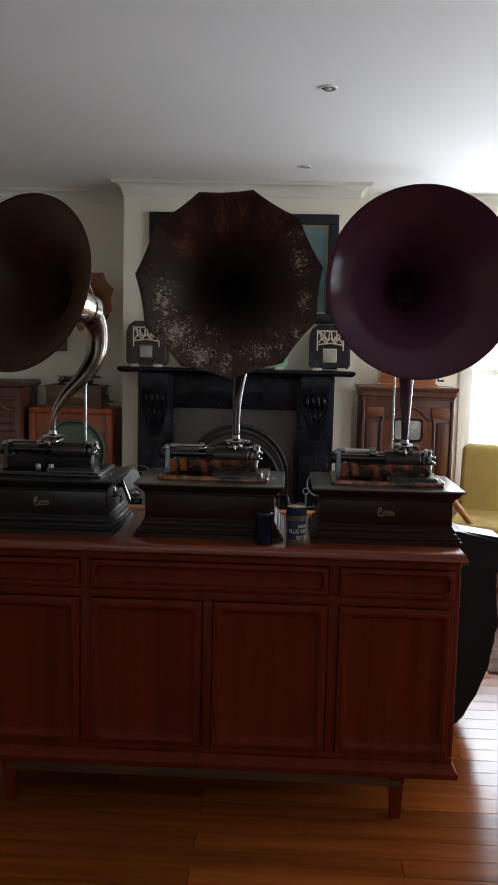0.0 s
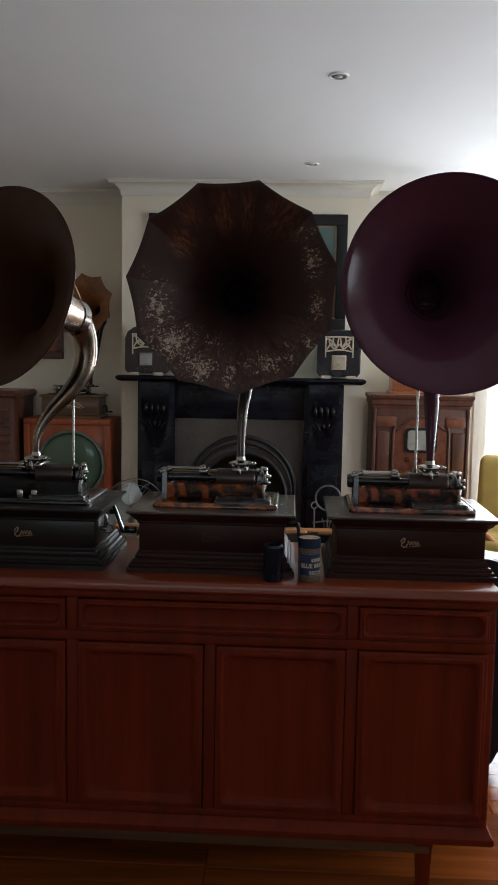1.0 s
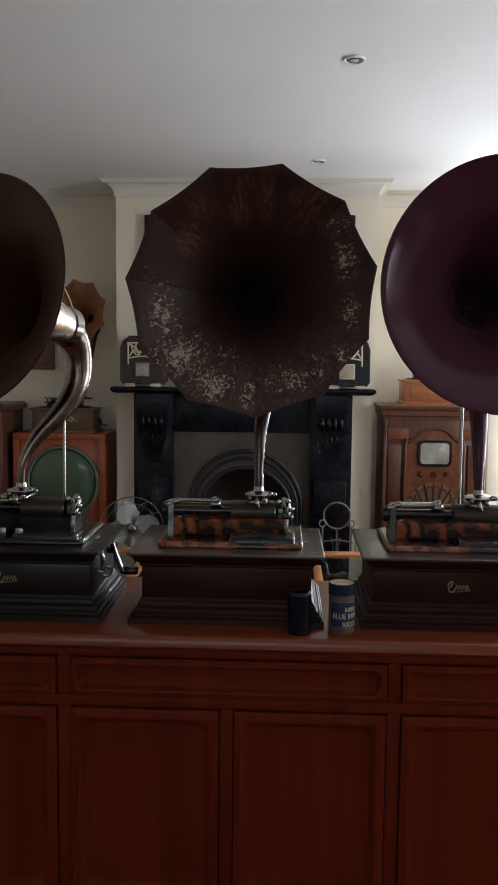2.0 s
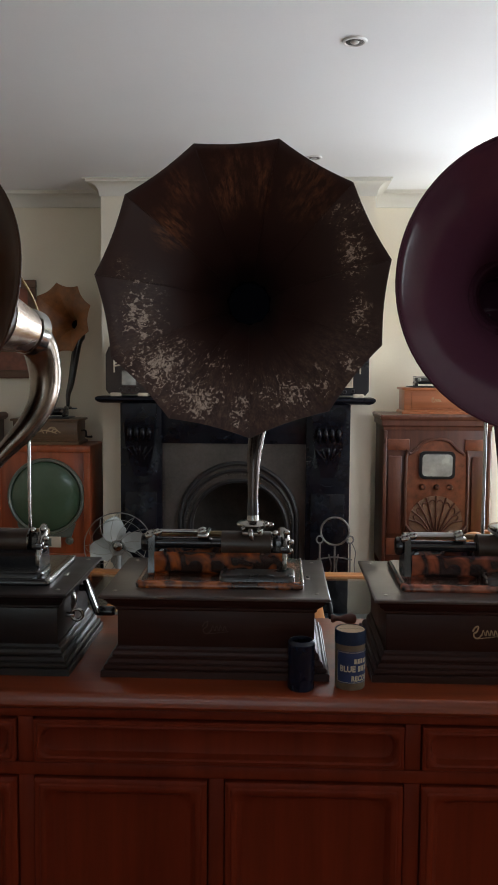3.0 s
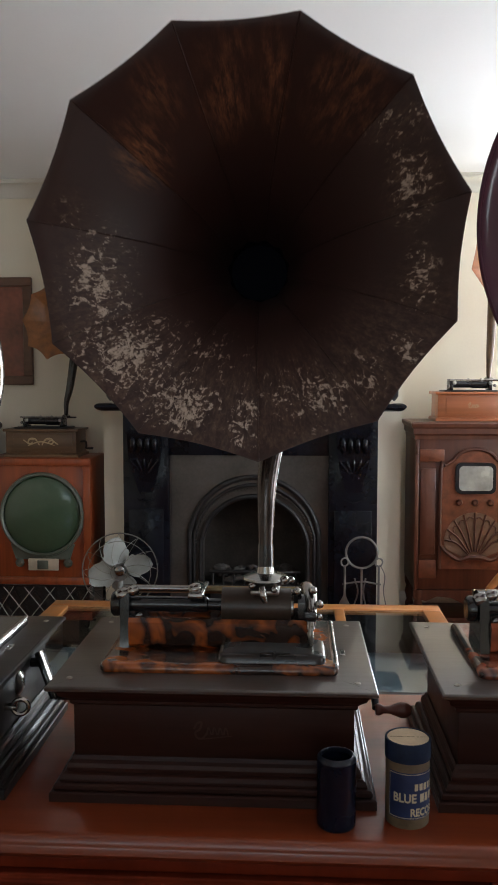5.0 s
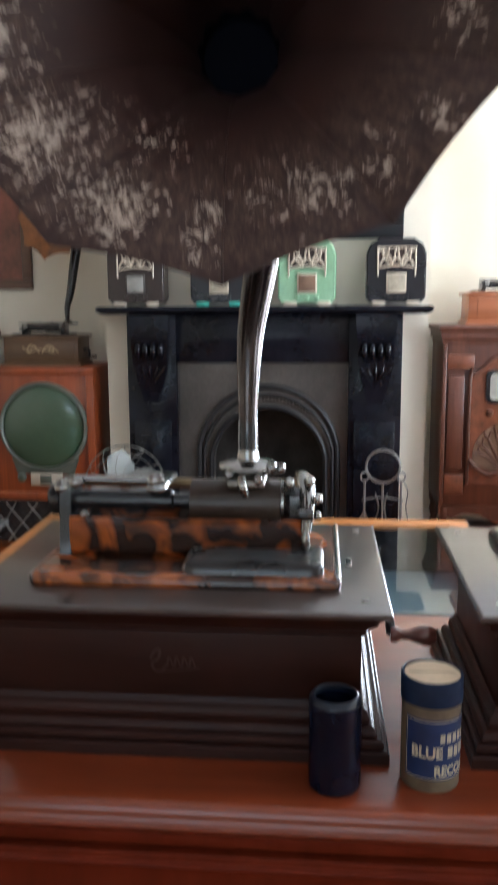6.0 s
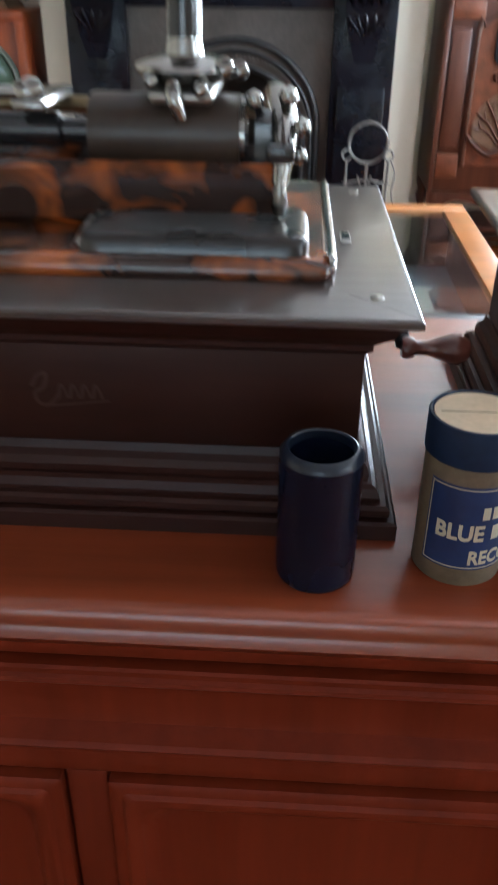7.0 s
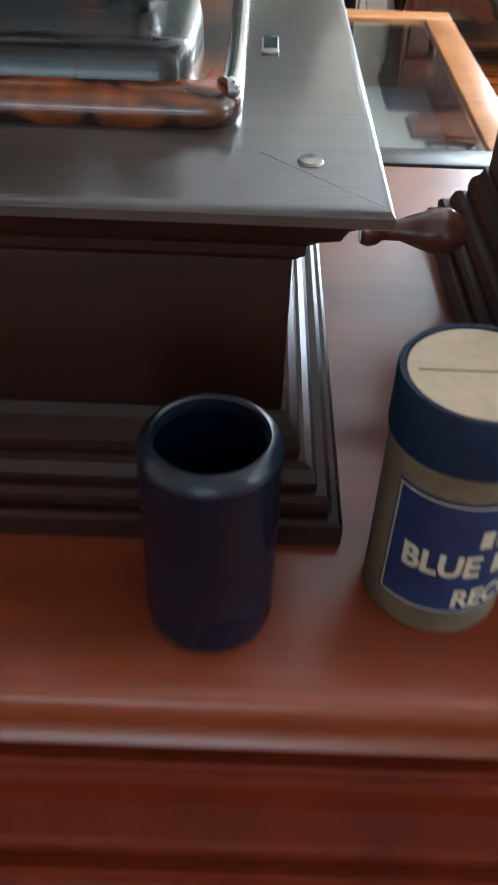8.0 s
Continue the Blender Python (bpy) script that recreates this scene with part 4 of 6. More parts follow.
horn = part("horn", L([(0.0495, -0.012), (0.053, -0.010), (0.053, 0.010), (0.0495, 0.012), (0.0495, -0.012)], 44, HM @ Matrix.Translation((0, 0.333, 0)) @ pose(0, 0, 0, 90, 0, 0)), "tarnish", ph, "worn japanned tin horn with bare flaked patches")
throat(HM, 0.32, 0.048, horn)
for k in range(11):
    part("panel", bell(bmesh.new(), 11, 0.276, 0.32, 0.048, HM, 0.045, k, 2.9, first), "worn", horn)
for k in range(11):
    a = first + 2 * math.pi * k / 11
    pts = []
    for i in range(9):
        s = 0.25 + 0.75 * i / 8
        r = 0.048 + 0.228 * (0.28 * s + 0.72 * s ** 2.9) - 0.0004
        v = HM @ Vector((r * math.cos(a), 0.32 * (1 - s) , r * math.sin(a)))
        pts.append((*v, 0.0011))
    part("seam", T(pts, 6, 2), "worn", horn)

# machine with the smooth brown horn on a bright swan neck
P1 = (-0.535, 0.0, TOP)
ph1 = cylinder_phonograph(P1, "black wooden cylinder phonograph with smooth brown horn on nickel swan neck", "case_black", "case_black", "black", "decal_bright", "black", 0.0)
flat_crank(ph1)
LX, LZ = P1[0], TOP
cygnet_neck([(x - LX, y, z - LZ, r) for x, y, z, r in ((-0.535, 0.150, 1.165, 0.008), (-0.531, 0.152, 1.235, 0.0115), (-0.499, 0.172, 1.300, 0.018), (-0.441, 0.202, 1.370, 0.026), (-0.411, 0.224, 1.430, 0.032), (-0.406, 0.230, 1.493, 0.0365), (-0.416, 0.214, 1.556, 0.040), (-0.436, 0.172, 1.582, 0.043))], ph1, "neck_brown", "brown tarnished nickel swan neck")
HM1 = Matrix.Translation((-0.567 - LX, -0.10, 1.646 - LZ)) @ pose(0, 0, 0, 0, 0, -25) @ pose(0, 0, 0, -11, 0, 0)
horn = part("horn", bell(bmesh.new(), 0, 0.267, 0.315, 0.046, HM1, power=4.0), "horn_brown", ph1, "smooth dark brown round horn")
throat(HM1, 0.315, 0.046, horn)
CONE = [(0.0495 + 0.221 * (0.28 * q + 0.72 * q ** 4), -0.315 * q) for q in (0.0, 0.06, 0.12, 0.18, 0.24, 0.30, 0.32)]
part("cone", L(CONE + [(r - 0.001, y) for r, y in reversed(CONE)] + CONE[:1], 48, HM1 @ Matrix.Translation((0, 0.315, 0)) @ pose(0, 0, 0, -90, 0, 0)), "cone_plate", horn, "tarnished nickel cone at the back of the horn")
part("rim", ring_bm(0.2675, 0.0026, 90, 8, HM1 @ pose(0, 0, 0, 90, 0, 0)), "horn_brown", horn)
part("collar", lathe(bmesh.new(), [(0.046, -0.016), (0.052, -0.014), (0.052, 0.012), (0.048, 0.014), (0.046, -0.016)], 40, HM1 @ Matrix.Translation((0, 0.331, 0)) @ pose(0, 0, 0, 90, 0, 0)), "nickel", horn)
part("support_rod", T([(-0.437 - LX, 0.200, 0.20, 0.0038), (-0.437 - LX, 0.200, 0.40, 0.0038), (-0.437 - LX, 0.205, 0.56, 0.0038)], 10, 3), "nickel", ph1)
part("support_loop", T([(-0.422 - LX, 0.240, 0.66, 0.003), (-0.412 - LX, 0.22, 0.74, 0.003), (-0.44 - LX, 0.17, 0.83, 0.003), (-0.50 - LX, 0.12, 0.885, 0.003)], 8, 5), "brass", ph1)
for x in (-0.03, 0.012):
    part("name_plate", B(x, x + 0.018, 0.060, 0.064, 0.19, 0.215, r=0.001), "nickel", ph1)
part("front_rail", T([(0.178, 0.05, 0.186, 0.006), (0.178, 0.14, 0.186, 0.006), (0.178, 0.27, 0.186, 0.006)], 8, 2), "nickel", ph1)

# machine with the smooth maroon horn
P3 = (0.556, 0.0, TOP)
ph3 = cylinder_phonograph(P3, "dark wooden cylinder phonograph with large smooth maroon round horn", "case_x", "top2", "tort3", "decal_bright", cx=0.064)
LX = P3[0]
HM3 = Matrix.Translation((0.619 - LX, -0.09, 1.666 - LZ))
cygnet_neck([(x - LX, y, z - LZ, r) for x, y, z, r in ((0.620, 0.150, 1.182, 0.0105), (0.620, 0.153, 1.25, 0.014), (0.621, 0.170, 1.34, 0.0205), (0.622, 0.210, 1.46, 0.029), (0.621, 0.290, 1.56, 0.038), (0.620, 0.350, 1.625, 0.042), (0.618, 0.345, 1.665, 0.046), (0.619, 0.268, 1.666, 0.0482), (0.619, 0.232, 1.666, 0.0490))], ph3, "horn_purple", "dark maroon horn neck", True)
horn = part("horn", bell(bmesh.new(), 0, 0.277, 0.33, 0.047, HM3, power=2.7), "horn_purple", ph3, "smooth maroon japanned round horn")
part("rim", ring_bm(0.2775, 0.0028, 90, 8, HM3 @ pose(0, 0, 0, 90, 0, 0)), "horn_purple", horn)
part("collar", lathe(bmesh.new(), [(0.047, -0.016), (0.053, -0.014), (0.053, 0.012), (0.049, 0.014), (0.047, -0.016)], 40, HM3 @ Matrix.Translation((0, 0.346, 0)) @ pose(0, 0, 0, 90, 0, 0)), "tarnish", horn)
part("support_rod", T([(0.588 - LX, 0.215, 0.18, 0.0042), (0.588 - LX, 0.215, 0.40, 0.0042), (0.590 - LX, 0.225, 0.62, 0.0042), (0.60 - LX, 0.265, 0.76, 0.0042)], 10, 5), "nickel", ph3)


# ---- small things on the sideboard ----
def open_cylinder():
    ob = thing("cylinder_record", (0.176, -0.037, TOP), "dark blue celluloid cylinder record standing on end", "cylinder record")
    part("tube", L([(0.0222, 0.0), (0.0245, 0.0), (0.0262, 0.0022), (0.0268, 0.006), (0.0270, 0.0925), (0.0212, 0.0925), (0.0205, 0.086), (0.0205, 0.004), (0.0222, 0.0)], 44), "celluloid", ob)
    # rim paler than the tube: scuffs, and the bevel's reflection as colour
    part("rim", L([(0.0212, 0.0926), (0.0270, 0.0926), (0.0267, 0.0950), (0.0238, 0.0990), (0.0222, 0.0996), (0.0212, 0.0985), (0.0212, 0.0926)], 44), "celluloid_edge", ob, "scuffed bevelled end rim with grey-blue sheen in its colour")
    return ob


def wrap(bm, R, turn):
    """Bends a flat x, z mesh round a standing tube; y is the height over its surface."""
    for v in bm.verts:
        a = v.co.x / R + turn
        r = R + v.co.y
        v.co = Vector((r * math.sin(a), -r * math.cos(a), v.co.z))
    return bm


def flat_label(w0, w1, z0, z1, y, n=24):
    bm = bmesh.new()
    grid_faces(bm, [[Vector((w0 + (w1 - w0) * i / n, y, z)) for z in (z0, z1)] for i in range(n + 1)], False)
    return bm


def letters(text, size, x, z, y, narrow=1.0):
    cu = bpy.data.curves.new("letters", "FONT")
    cu.body, cu.size, cu.resolution_u, cu.offset = text, size, 3, size * 0.035
    tmp = new("letters", cu)
    dg = bpy.context.evaluated_depsgraph_get()
    me = bpy.data.meshes.new_from_object(tmp.evaluated_get(dg))
    bpy.data.objects.remove(tmp)
    bm = bmesh.new()
    bm.from_mesh(me)
    bmesh.ops.subdivide_edges(bm, edges=[e for e in bm.edges if e.calc_length() > size * 0.25], cuts=2)
    bmesh.ops.triangulate(bm, faces=bm.faces)
    for v in bm.verts:
        v.co = Vector((x + v.co.x * narrow, y, z + v.co.y))
    return bm


def canister():
    R = 0.0300
    ob = thing("record_canister", (0.2745, -0.018, TOP), "blue and kraft card record canister with buff lid", "canister")
    body = part("tube", L([(0.0, 0.0), (R - 0.001, 0.0), (R, 0.0012), (R, 0.094), (0.0, 0.094)], 48), "kraft", ob, "brown kraft card tube")
    lid = part("lid", L([(R + 0.0002, 0.0910), (R + 0.0014, 0.0915), (R + 0.0014, 0.1165), (R + 0.0008, 0.1178), (R - 0.001, 0.1178), (R - 0.0016, 0.1166), (0.0, 0.1166)], 48), "navy", ob, "navy blue card lid")
    part("lid_paper", L([(R - 0.0018, 0.1166), (R - 0.0022, 0.1171), (0.0, 0.1172)][::1], 48), "lid", lid, "stained buff paper top")
    part("lid_crease", B(-R + 0.006, R - 0.006, -0.0003, 0.0003, 0.11715, 0.11745, r=0), "kraft", lid)
    turn = radians(28)
    lab = part("label", wrap(flat_label(-0.046, 0.046, 0.0145, 0.0790, 0.0004), R, turn), "label_blue", ob, "royal blue paper label with cream lettering")
    for z in (0.0163, 0.0771):
        part("border", wrap(flat_label(-0.045, 0.045, z - 0.0004, z + 0.0004, 0.0007), R, turn), "ink", lab)
    for w in (-0.0448, 0.0444):
        part("border", wrap(flat_label(w, w + 0.0008, 0.0163, 0.0771, 0.0007, 2), R, turn), "ink", lab)
    part("lettering", wrap(letters("BLUE", 0.0168, -0.0380, 0.0385, 0.0008, 0.84), R, turn), "ink", lab, smooth=0)
    part("lettering", wrap(letters("RECORD", 0.0150, -0.0145, 0.0195, 0.0008, 0.80), R, turn), "ink", lab, smooth=0)
    bm = bmesh.new()
    for k in range(5):
        w = -0.0090 + k * 0.0068
        grid_faces(bm, [[Vector((w + 0.0050 * i / 3, 0.0008, z)) for z in (0.0548, 0.0642)] for i in range(4)], False)
    for k in range(5):
        w = -0.0008 + k * 0.0078
        grid_faces(bm, [[Vector((w + 0.0060 * i / 3, 0.0008, z)) for z in (0.0385, 0.0498)] for i in range(4)], False)
    part("lettering_bar", wrap(bm, R, turn), "ink", lab, smooth=0)
    return ob


open_cylinder()
canister()


# ---- fireplace ----
def fireplace():
    ob = thing("fireplace", (0, YB, 0), "black marble fireplace with fluted corbels and arched iron insert", "fireplace")
    x0, x1, ix0, ix1, top = -0.862, 0.575, -0.590, 0.290, 1.046
    part("mantel_shelf", loft_rect(bmesh.new(), [(1.300, -0.965, 0.685, -0.17, -0.001), (1.308, -0.985, 0.703, -0.19, -0.001), (1.322, -1.000, 0.718, -0.20, -0.001), (1.334, -0.998, 0.716, -0.198, -0.001), (1.342, -0.985, 0.705, -0.188, -0.001)]), "slate", ob)
    part("frieze", B(x0 + 0.245, x1 - 0.245, -0.075, -0.001, top, 1.299, r=0.003), "slate", ob)
    part("frieze_panel", B(x0 + 0.32, x1 - 0.32, -0.082, -0.074, top + 0.07, 1.25, r=0.003), "slate", ob)
    for a, b in ((x0, ix0 - 0.012), (ix1 + 0.012, x1)):
        pil = part("pilaster", B(a, b, -0.10, -0.001, 0.05, 1.299, r=0.004), "slate", ob)
        c = (a + b) / 2
        part("pilaster_block", B(a + 0.03, b - 0.03, -0.112, -0.099, 0.10, 0.74, r=0.006), "slate", pil)
        # fluted corbel with a leaf below
        for k in range(4):
            x = c - 0.060 + 0.040 * k
            part("flute", T([(x, -0.152, 1.150, 0.012), (x, -0.168, 1.130, 0.017), (x, -0.166, 1.095, 0.017), (x, -0.148, 1.070, 0.012)], 10, 4), "slate", pil)
        part("corbel", loft_rect(bmesh.new(), [(0.84, c - 0.04, c + 0.04, -0.115, -0.099), (0.95, c - 0.07, c + 0.07, -0.135, -0.099), (1.05, c - 0.09, c + 0.09, -0.155, -0.099), (1.16, c - 0.095, c + 0.095, -0.165, -0.099), (1.19, c - 0.10, c + 0.10, -0.17, -0.099), (1.298, c - 0.105, c + 0.105, -0.165, -0.099)]), "slate", pil)
        for k in (-2, -1, 0, 1, 2):
            part("leaf", T([(c + 0.006 * k, -0.124, 0.93, 0.003), (c + 0.020 * k, -0.140, 0.975, 0.007), (c + 0.033 * k, -0.147, 1.005, 0.008), (c + 0.040 * k, -0.148, 1.03, 0.005)], 8, 4), "slate", pil)
        part("swag", T([(c - 0.05, -0.116, 0.80, 0.004), (c, -0.122, 0.785, 0.006), (c + 0.05, -0.116, 0.80, 0.004)], 8, 4), "slate", pil)
    # arched cast insert
    cx, R, sp = OPEN
    bm = bmesh.new()
    hole = [(cx + R, 0.05)] + arc(cx, sp, R, 0, 180, 24) + [(cx - R, 0.05)]
    full = [(ix1 + 0.011, 0.05), (ix1 + 0.011, top - 0.001), (ix0 - 0.011, top - 0.001), (ix0 - 0.011, 0.05)]
    vs = [bm.verts.new((x, -0.045, z)) for x, z in hole]
    hb = [bm.verts.new((x, 0.05, z)) for x, z in hole]
    for i in range(len(vs) - 1):
        bm.faces.new((vs[i], vs[i + 1], hb[i + 1], hb[i]))
    o = [bm.verts.new((x, -0.045, z)) for x, z in full]
    n = len(vs)
    mid = n // 2
    bm.faces.new([o[0], vs[0]] + vs[1:6] + [o[1]])
    bm.faces.new([o[1]] + vs[5:n - 5] + [o[2]])
    bm.faces.new([o[2]] + vs[n - 6:] + [o[3]])
    part("insert_plate", bm, "steel", ob, "burnished steel fire surround plate", smooth=30)
    for r, rr, y in ((0.370, 0.016, -0.05), (0.344, 0.011, -0.052), (0.306, 0.014, -0.055)):
        dz = 0.055 * (r - 0.30) / 0.08
        pts = [(cx + r, y, 0.06, rr)] + [(x, y, z, rr) for x, z in arc(cx, sp + dz, r, 0, 180, 16)] + [(cx - r, y, 0.06, rr)]
        part("arch_moulding", T(pts, 8, 3), "iron", ob)
    bm = bmesh.new()
    for x, z in arc(cx, sp + 0.02, 0.333, 4, 176, 52):
        bmesh.ops.create_icosphere(bm, subdivisions=1, radius=0.0075, matrix=Matrix.Translation((x, -0.058, z)))
    part("bead_row", bm, "steel", ob)
    part("firebox", plate(plate(bmesh.new(), [(cx - 0.34, 0.05), (cx + 0.34, 0.05), (cx + 0.34, 0.94), (cx - 0.34, 0.94)], 0.02, Matrix.Translation((0, 0.32, 0))), [(cx - 0.355, 0.05), (cx - 0.335, 0.05), (cx - 0.335, 0.94), (cx - 0.355, 0.94)], 0.28, Matrix.Translation((0, 0.05, 0))), "soot", ob)
    part("firebox_side", B(cx + 0.335, cx + 0.355, 0.05, 0.33, 0.05, 0.94, r=0), "soot", ob)
    part("firebox_floor", B(cx - 0.355, cx + 0.355, -0.02, 0.34, 0.02, 0.051, r=0), "soot", ob)
    part("firebox_top", B(cx - 0.355, cx + 0.355, 0.052, 0.34, 0.925, 0.945, r=0), "soot", ob)
    grate = part("grate", T([(cx - 0.26, 0.0, 0.36, 0.011), (cx - 0.15, -0.03, 0.365, 0.011), (cx, -0.04, 0.37, 0.011), (cx + 0.15, -0.03, 0.365, 0.011), (cx + 0.26, 0.0, 0.36, 0.011)], 8, 4), "iron", ob)
    for k in range(9):
        x = cx - 0.24 + 0.06 * k
        part("bar", T([(x, -0.03 + 0.4 * (x - cx) ** 2, 0.36, 0.007), (x, -0.02, 0.28, 0.007), (x, 0.02, 0.20, 0.007)], 6, 3), "iron", grate)
    bm = bmesh.new()
    rnd = random.Random(4)
    for k in range(26):
        p = (cx + rnd.uniform(-0.22, 0.22), rnd.uniform(0.04, 0.22), 0.31 + rnd.uniform(-0.04, 0.05))
        bmesh.ops.create_icosphere(bm, subdivisions=1, radius=rnd.uniform(0.03, 0.05), matrix=Matrix.Translation(p) @ Matrix.Diagonal((1, 0.8, 0.7, 1)))
    tagged(part("ash_bed", bm, "ash", ob, "grey burnt coals", smooth=0), kind="stuff")
    part("coal_bed", B(cx - 0.26, cx + 0.26, 0.0, 0.3, 0.05, 0.29, r=0.01), "iron", ob)
    part("hearth", B(x0 - 0.06, x1 + 0.06, -0.52, -0.002, 0.0125, 0.0495, r=0.005), "slate", ob)
    return ob


fireplace()


def mantel_radio(x, body, fret, dial, label):
    """An upright moulded set with a fretted grille over a square dial, on two pale feet."""
    ob = thing("radio", (x, 3.452, 1.342), label, "radio", "radios on the mantelpiece")
    w, h, d = 0.147, 0.330, 0.135
    out = [(-w + 0.02, 0.014), (w - 0.02, 0.014), (w, 0.04)] + [(w, h - 0.075), (w - 0.018, h - 0.03), (w - 0.045, h - 0.012), (w - 0.06, h), (-w + 0.06, h), (-w + 0.045, h - 0.012), (-w + 0.018, h - 0.03), (-w, h - 0.075), (-w, 0.04)]
    bm = plate(bmesh.new(), out, d)
    bmesh.ops.bevel(bm, geom=[e for e in bm.edges if abs(e.verts[0].co.y - e.verts[1].co.y) < 1e-6], offset=0.008, segments=3, affect="EDGES")
    part("cabinet", bm, body, ob, smooth=35)
    part("foot", B(-w + 0.03, -w + 0.095, -0.006, 0.02, 0.0, 0.022, r=0.004), fret if fret == "teal" else "cream", ob)
    part("foot", B(w - 0.095, w - 0.03, -0.006, 0.02, 0.0, 0.022, r=0.004), fret if fret == "teal" else "cream", ob)
    # grille fret: a frame with an upper rail, short legs and curling bars
    gx, z0, z1 = 0.092, 0.185, 0.282
    part("grille_cloth", B(-gx + 0.004, gx - 0.004, -0.003, 0.004, z0 + 0.002, z1 - 0.002, r=0), "rad_brown", ob, smooth=0)
    r = 0.0052
    fr = part("fret", T([(-gx, -0.006, z0 - 0.04, r), (-gx, -0.006, z1 - 0.012, r), (-gx + 0.01, -0.006, z1, r), (gx - 0.01, -0.006, z1, r), (gx, -0.006, z1 - 0.012, r), (gx, -0.006, z0 - 0.04, r)], 6, 3), fret, ob)
    bars = [([(-1.0, 0.0), (0.0, 0.012), (1.0, 0.0)])]
    for s in (-1, 1):
        bars.append([(s * 0.92, 0.012), (s * 0.62, 0.05), (s * 0.2, 0.035), (s * 0.05, z1 - z0)])
        bars.append([(s * 0.75, z1 - z0), (s * 0.7, 0.055), (s * 0.35, 0.02), (0.0, 0.05)])
        bars.append([(s * 0.45, z1 - z0), (s * 0.5, 0.06), (s * 0.8, 0.03)])
        bars.append([(s * 0.25, 0.006), (s * 0.31, 0.045), (s * 0.65, 0.077), (s * 0.95, 0.085)])
    for bar in bars:
        part("fret_bar", T([(gx * a, -0.006, z0 + b, r) for a, b in bar], 6, 5), fret, fr)
    di = part("dial", B(-0.05, 0.05, -0.010, 0.002, 0.062, 0.160, r=0.004), "cream" if body != "rad_brown" else "steel", ob)
    part("dial_face", B(-0.042, 0.042, -0.013, -0.009, 0.070, 0.152, r=0.001), dial, di)
    for x_, z_ in ((-0.05, 0.042), (0.0, 0.036), (0.05, 0.042)):
        part("knob", L([(0.0, 0.0), (0.012, 0.0), (0.0125, 0.004), (0.010, 0.012), (0.0, 0.013)], 18, Matrix.Translation((x_, 0.004, z_)) @ pose(0, 0, 0, 90, 0, 0)), body, ob)
    return ob


mantel_radio(-0.792, "rad_brown", "cream", "screen", "dark brown bakelite radio with cream fretted grille")
mantel_radio(-0.362, "rad_black", "teal", "dial", "black bakelite radio with teal fretted grille")
mantel_radio(0.085, "rad_green", "cream", "grille", "mint green bakelite radio with cream fretted grille")
mantel_radio(0.530, "rad_black", "cream", "dial", "black bakelite radio with white fretted grille")


def picture(at, w, h, frame_m, canvas_m, border, label, depth=0.035, mount=None):
    ob = thing("picture", at, label, "picture")
    for a in ((-w / 2, w / 2, 0, border), (-w / 2, w / 2, h - border, h), (-w / 2, -w / 2 + border, border, h - border), (w / 2 - border, w / 2, border, h - border)):
        part("frame_rail", B(a[0], a[1], -depth, 0, a[2], a[3], r=0.006, seg=3), frame_m, ob)
    part("backing", B(-w / 2 + 0.005, w / 2 - 0.005, -0.008, -0.001, 0.005, h - 0.005, r=0), frame_m, ob, smooth=0)
    i = border
    part("canvas", B(-w / 2 + i, w / 2 - i, -0.014, -0.009, i, h - i, r=0), canvas_m, ob, "painted picture", smooth=0)
    if mount:
        part("slip", ring_rect(w - 2 * i, h - 2 * i, i, 0.012), mount, ob)
    return ob


def ring_rect(w, h, z, t):
    bm = bmesh.new()
    for a in ((-w / 2, w / 2, 0, t), (-w / 2, w / 2, h - t, h), (-w / 2, -w / 2 + t, t, h - t), (w / 2 - t, w / 2, t, h - t)):
        box(bm, a[0], a[1], -0.018, -0.010, z + a[2], z + a[3], r=0.002)
    return bm


p = picture((-0.114, YB - 0.002, 1.680), 1.375, 0.782, "frame_dark", "sea", 0.072, "black framed painting of pale ships on teal sea", mount="brass")
for cx, s in ((-0.46, 0.7), (-0.30, 0.9), (-0.02, 1.2), (0.14, 1.5), (0.36, 0.9)):
    ship = part("painted_ship", plate(bmesh.new(), [(cx - 0.02, 0.178), (cx + 0.13 * s, 0.178), (cx + 0.115 * s, 0.158), (cx, 0.158)], 0.0015, Matrix.Translation((0, -0.0165, 0))), "frame_brown", p, smooth=0)
    for k in range(3):
        x = cx + 0.035 * s * k
        hh = 0.075 * s * (1.0 - 0.18 * abs(k - 1))
        part("painted_sail", plate(bmesh.new(), [(x, 0.185), (x + 0.03 * s, 0.19), (x + 0.024 * s, 0.185 + hh), (x + 0.004, 0.18 + hh * 0.9)], 0.0015, Matrix.Translation((0, -0.0165, 0))), "sail", ship, smooth=0)
picture((-1.83, YA - 0.002, 1.442), 0.64, 0.66, "frame_brown", "redpic", 0.055, "brown wooden framed picture in red and brown tones")


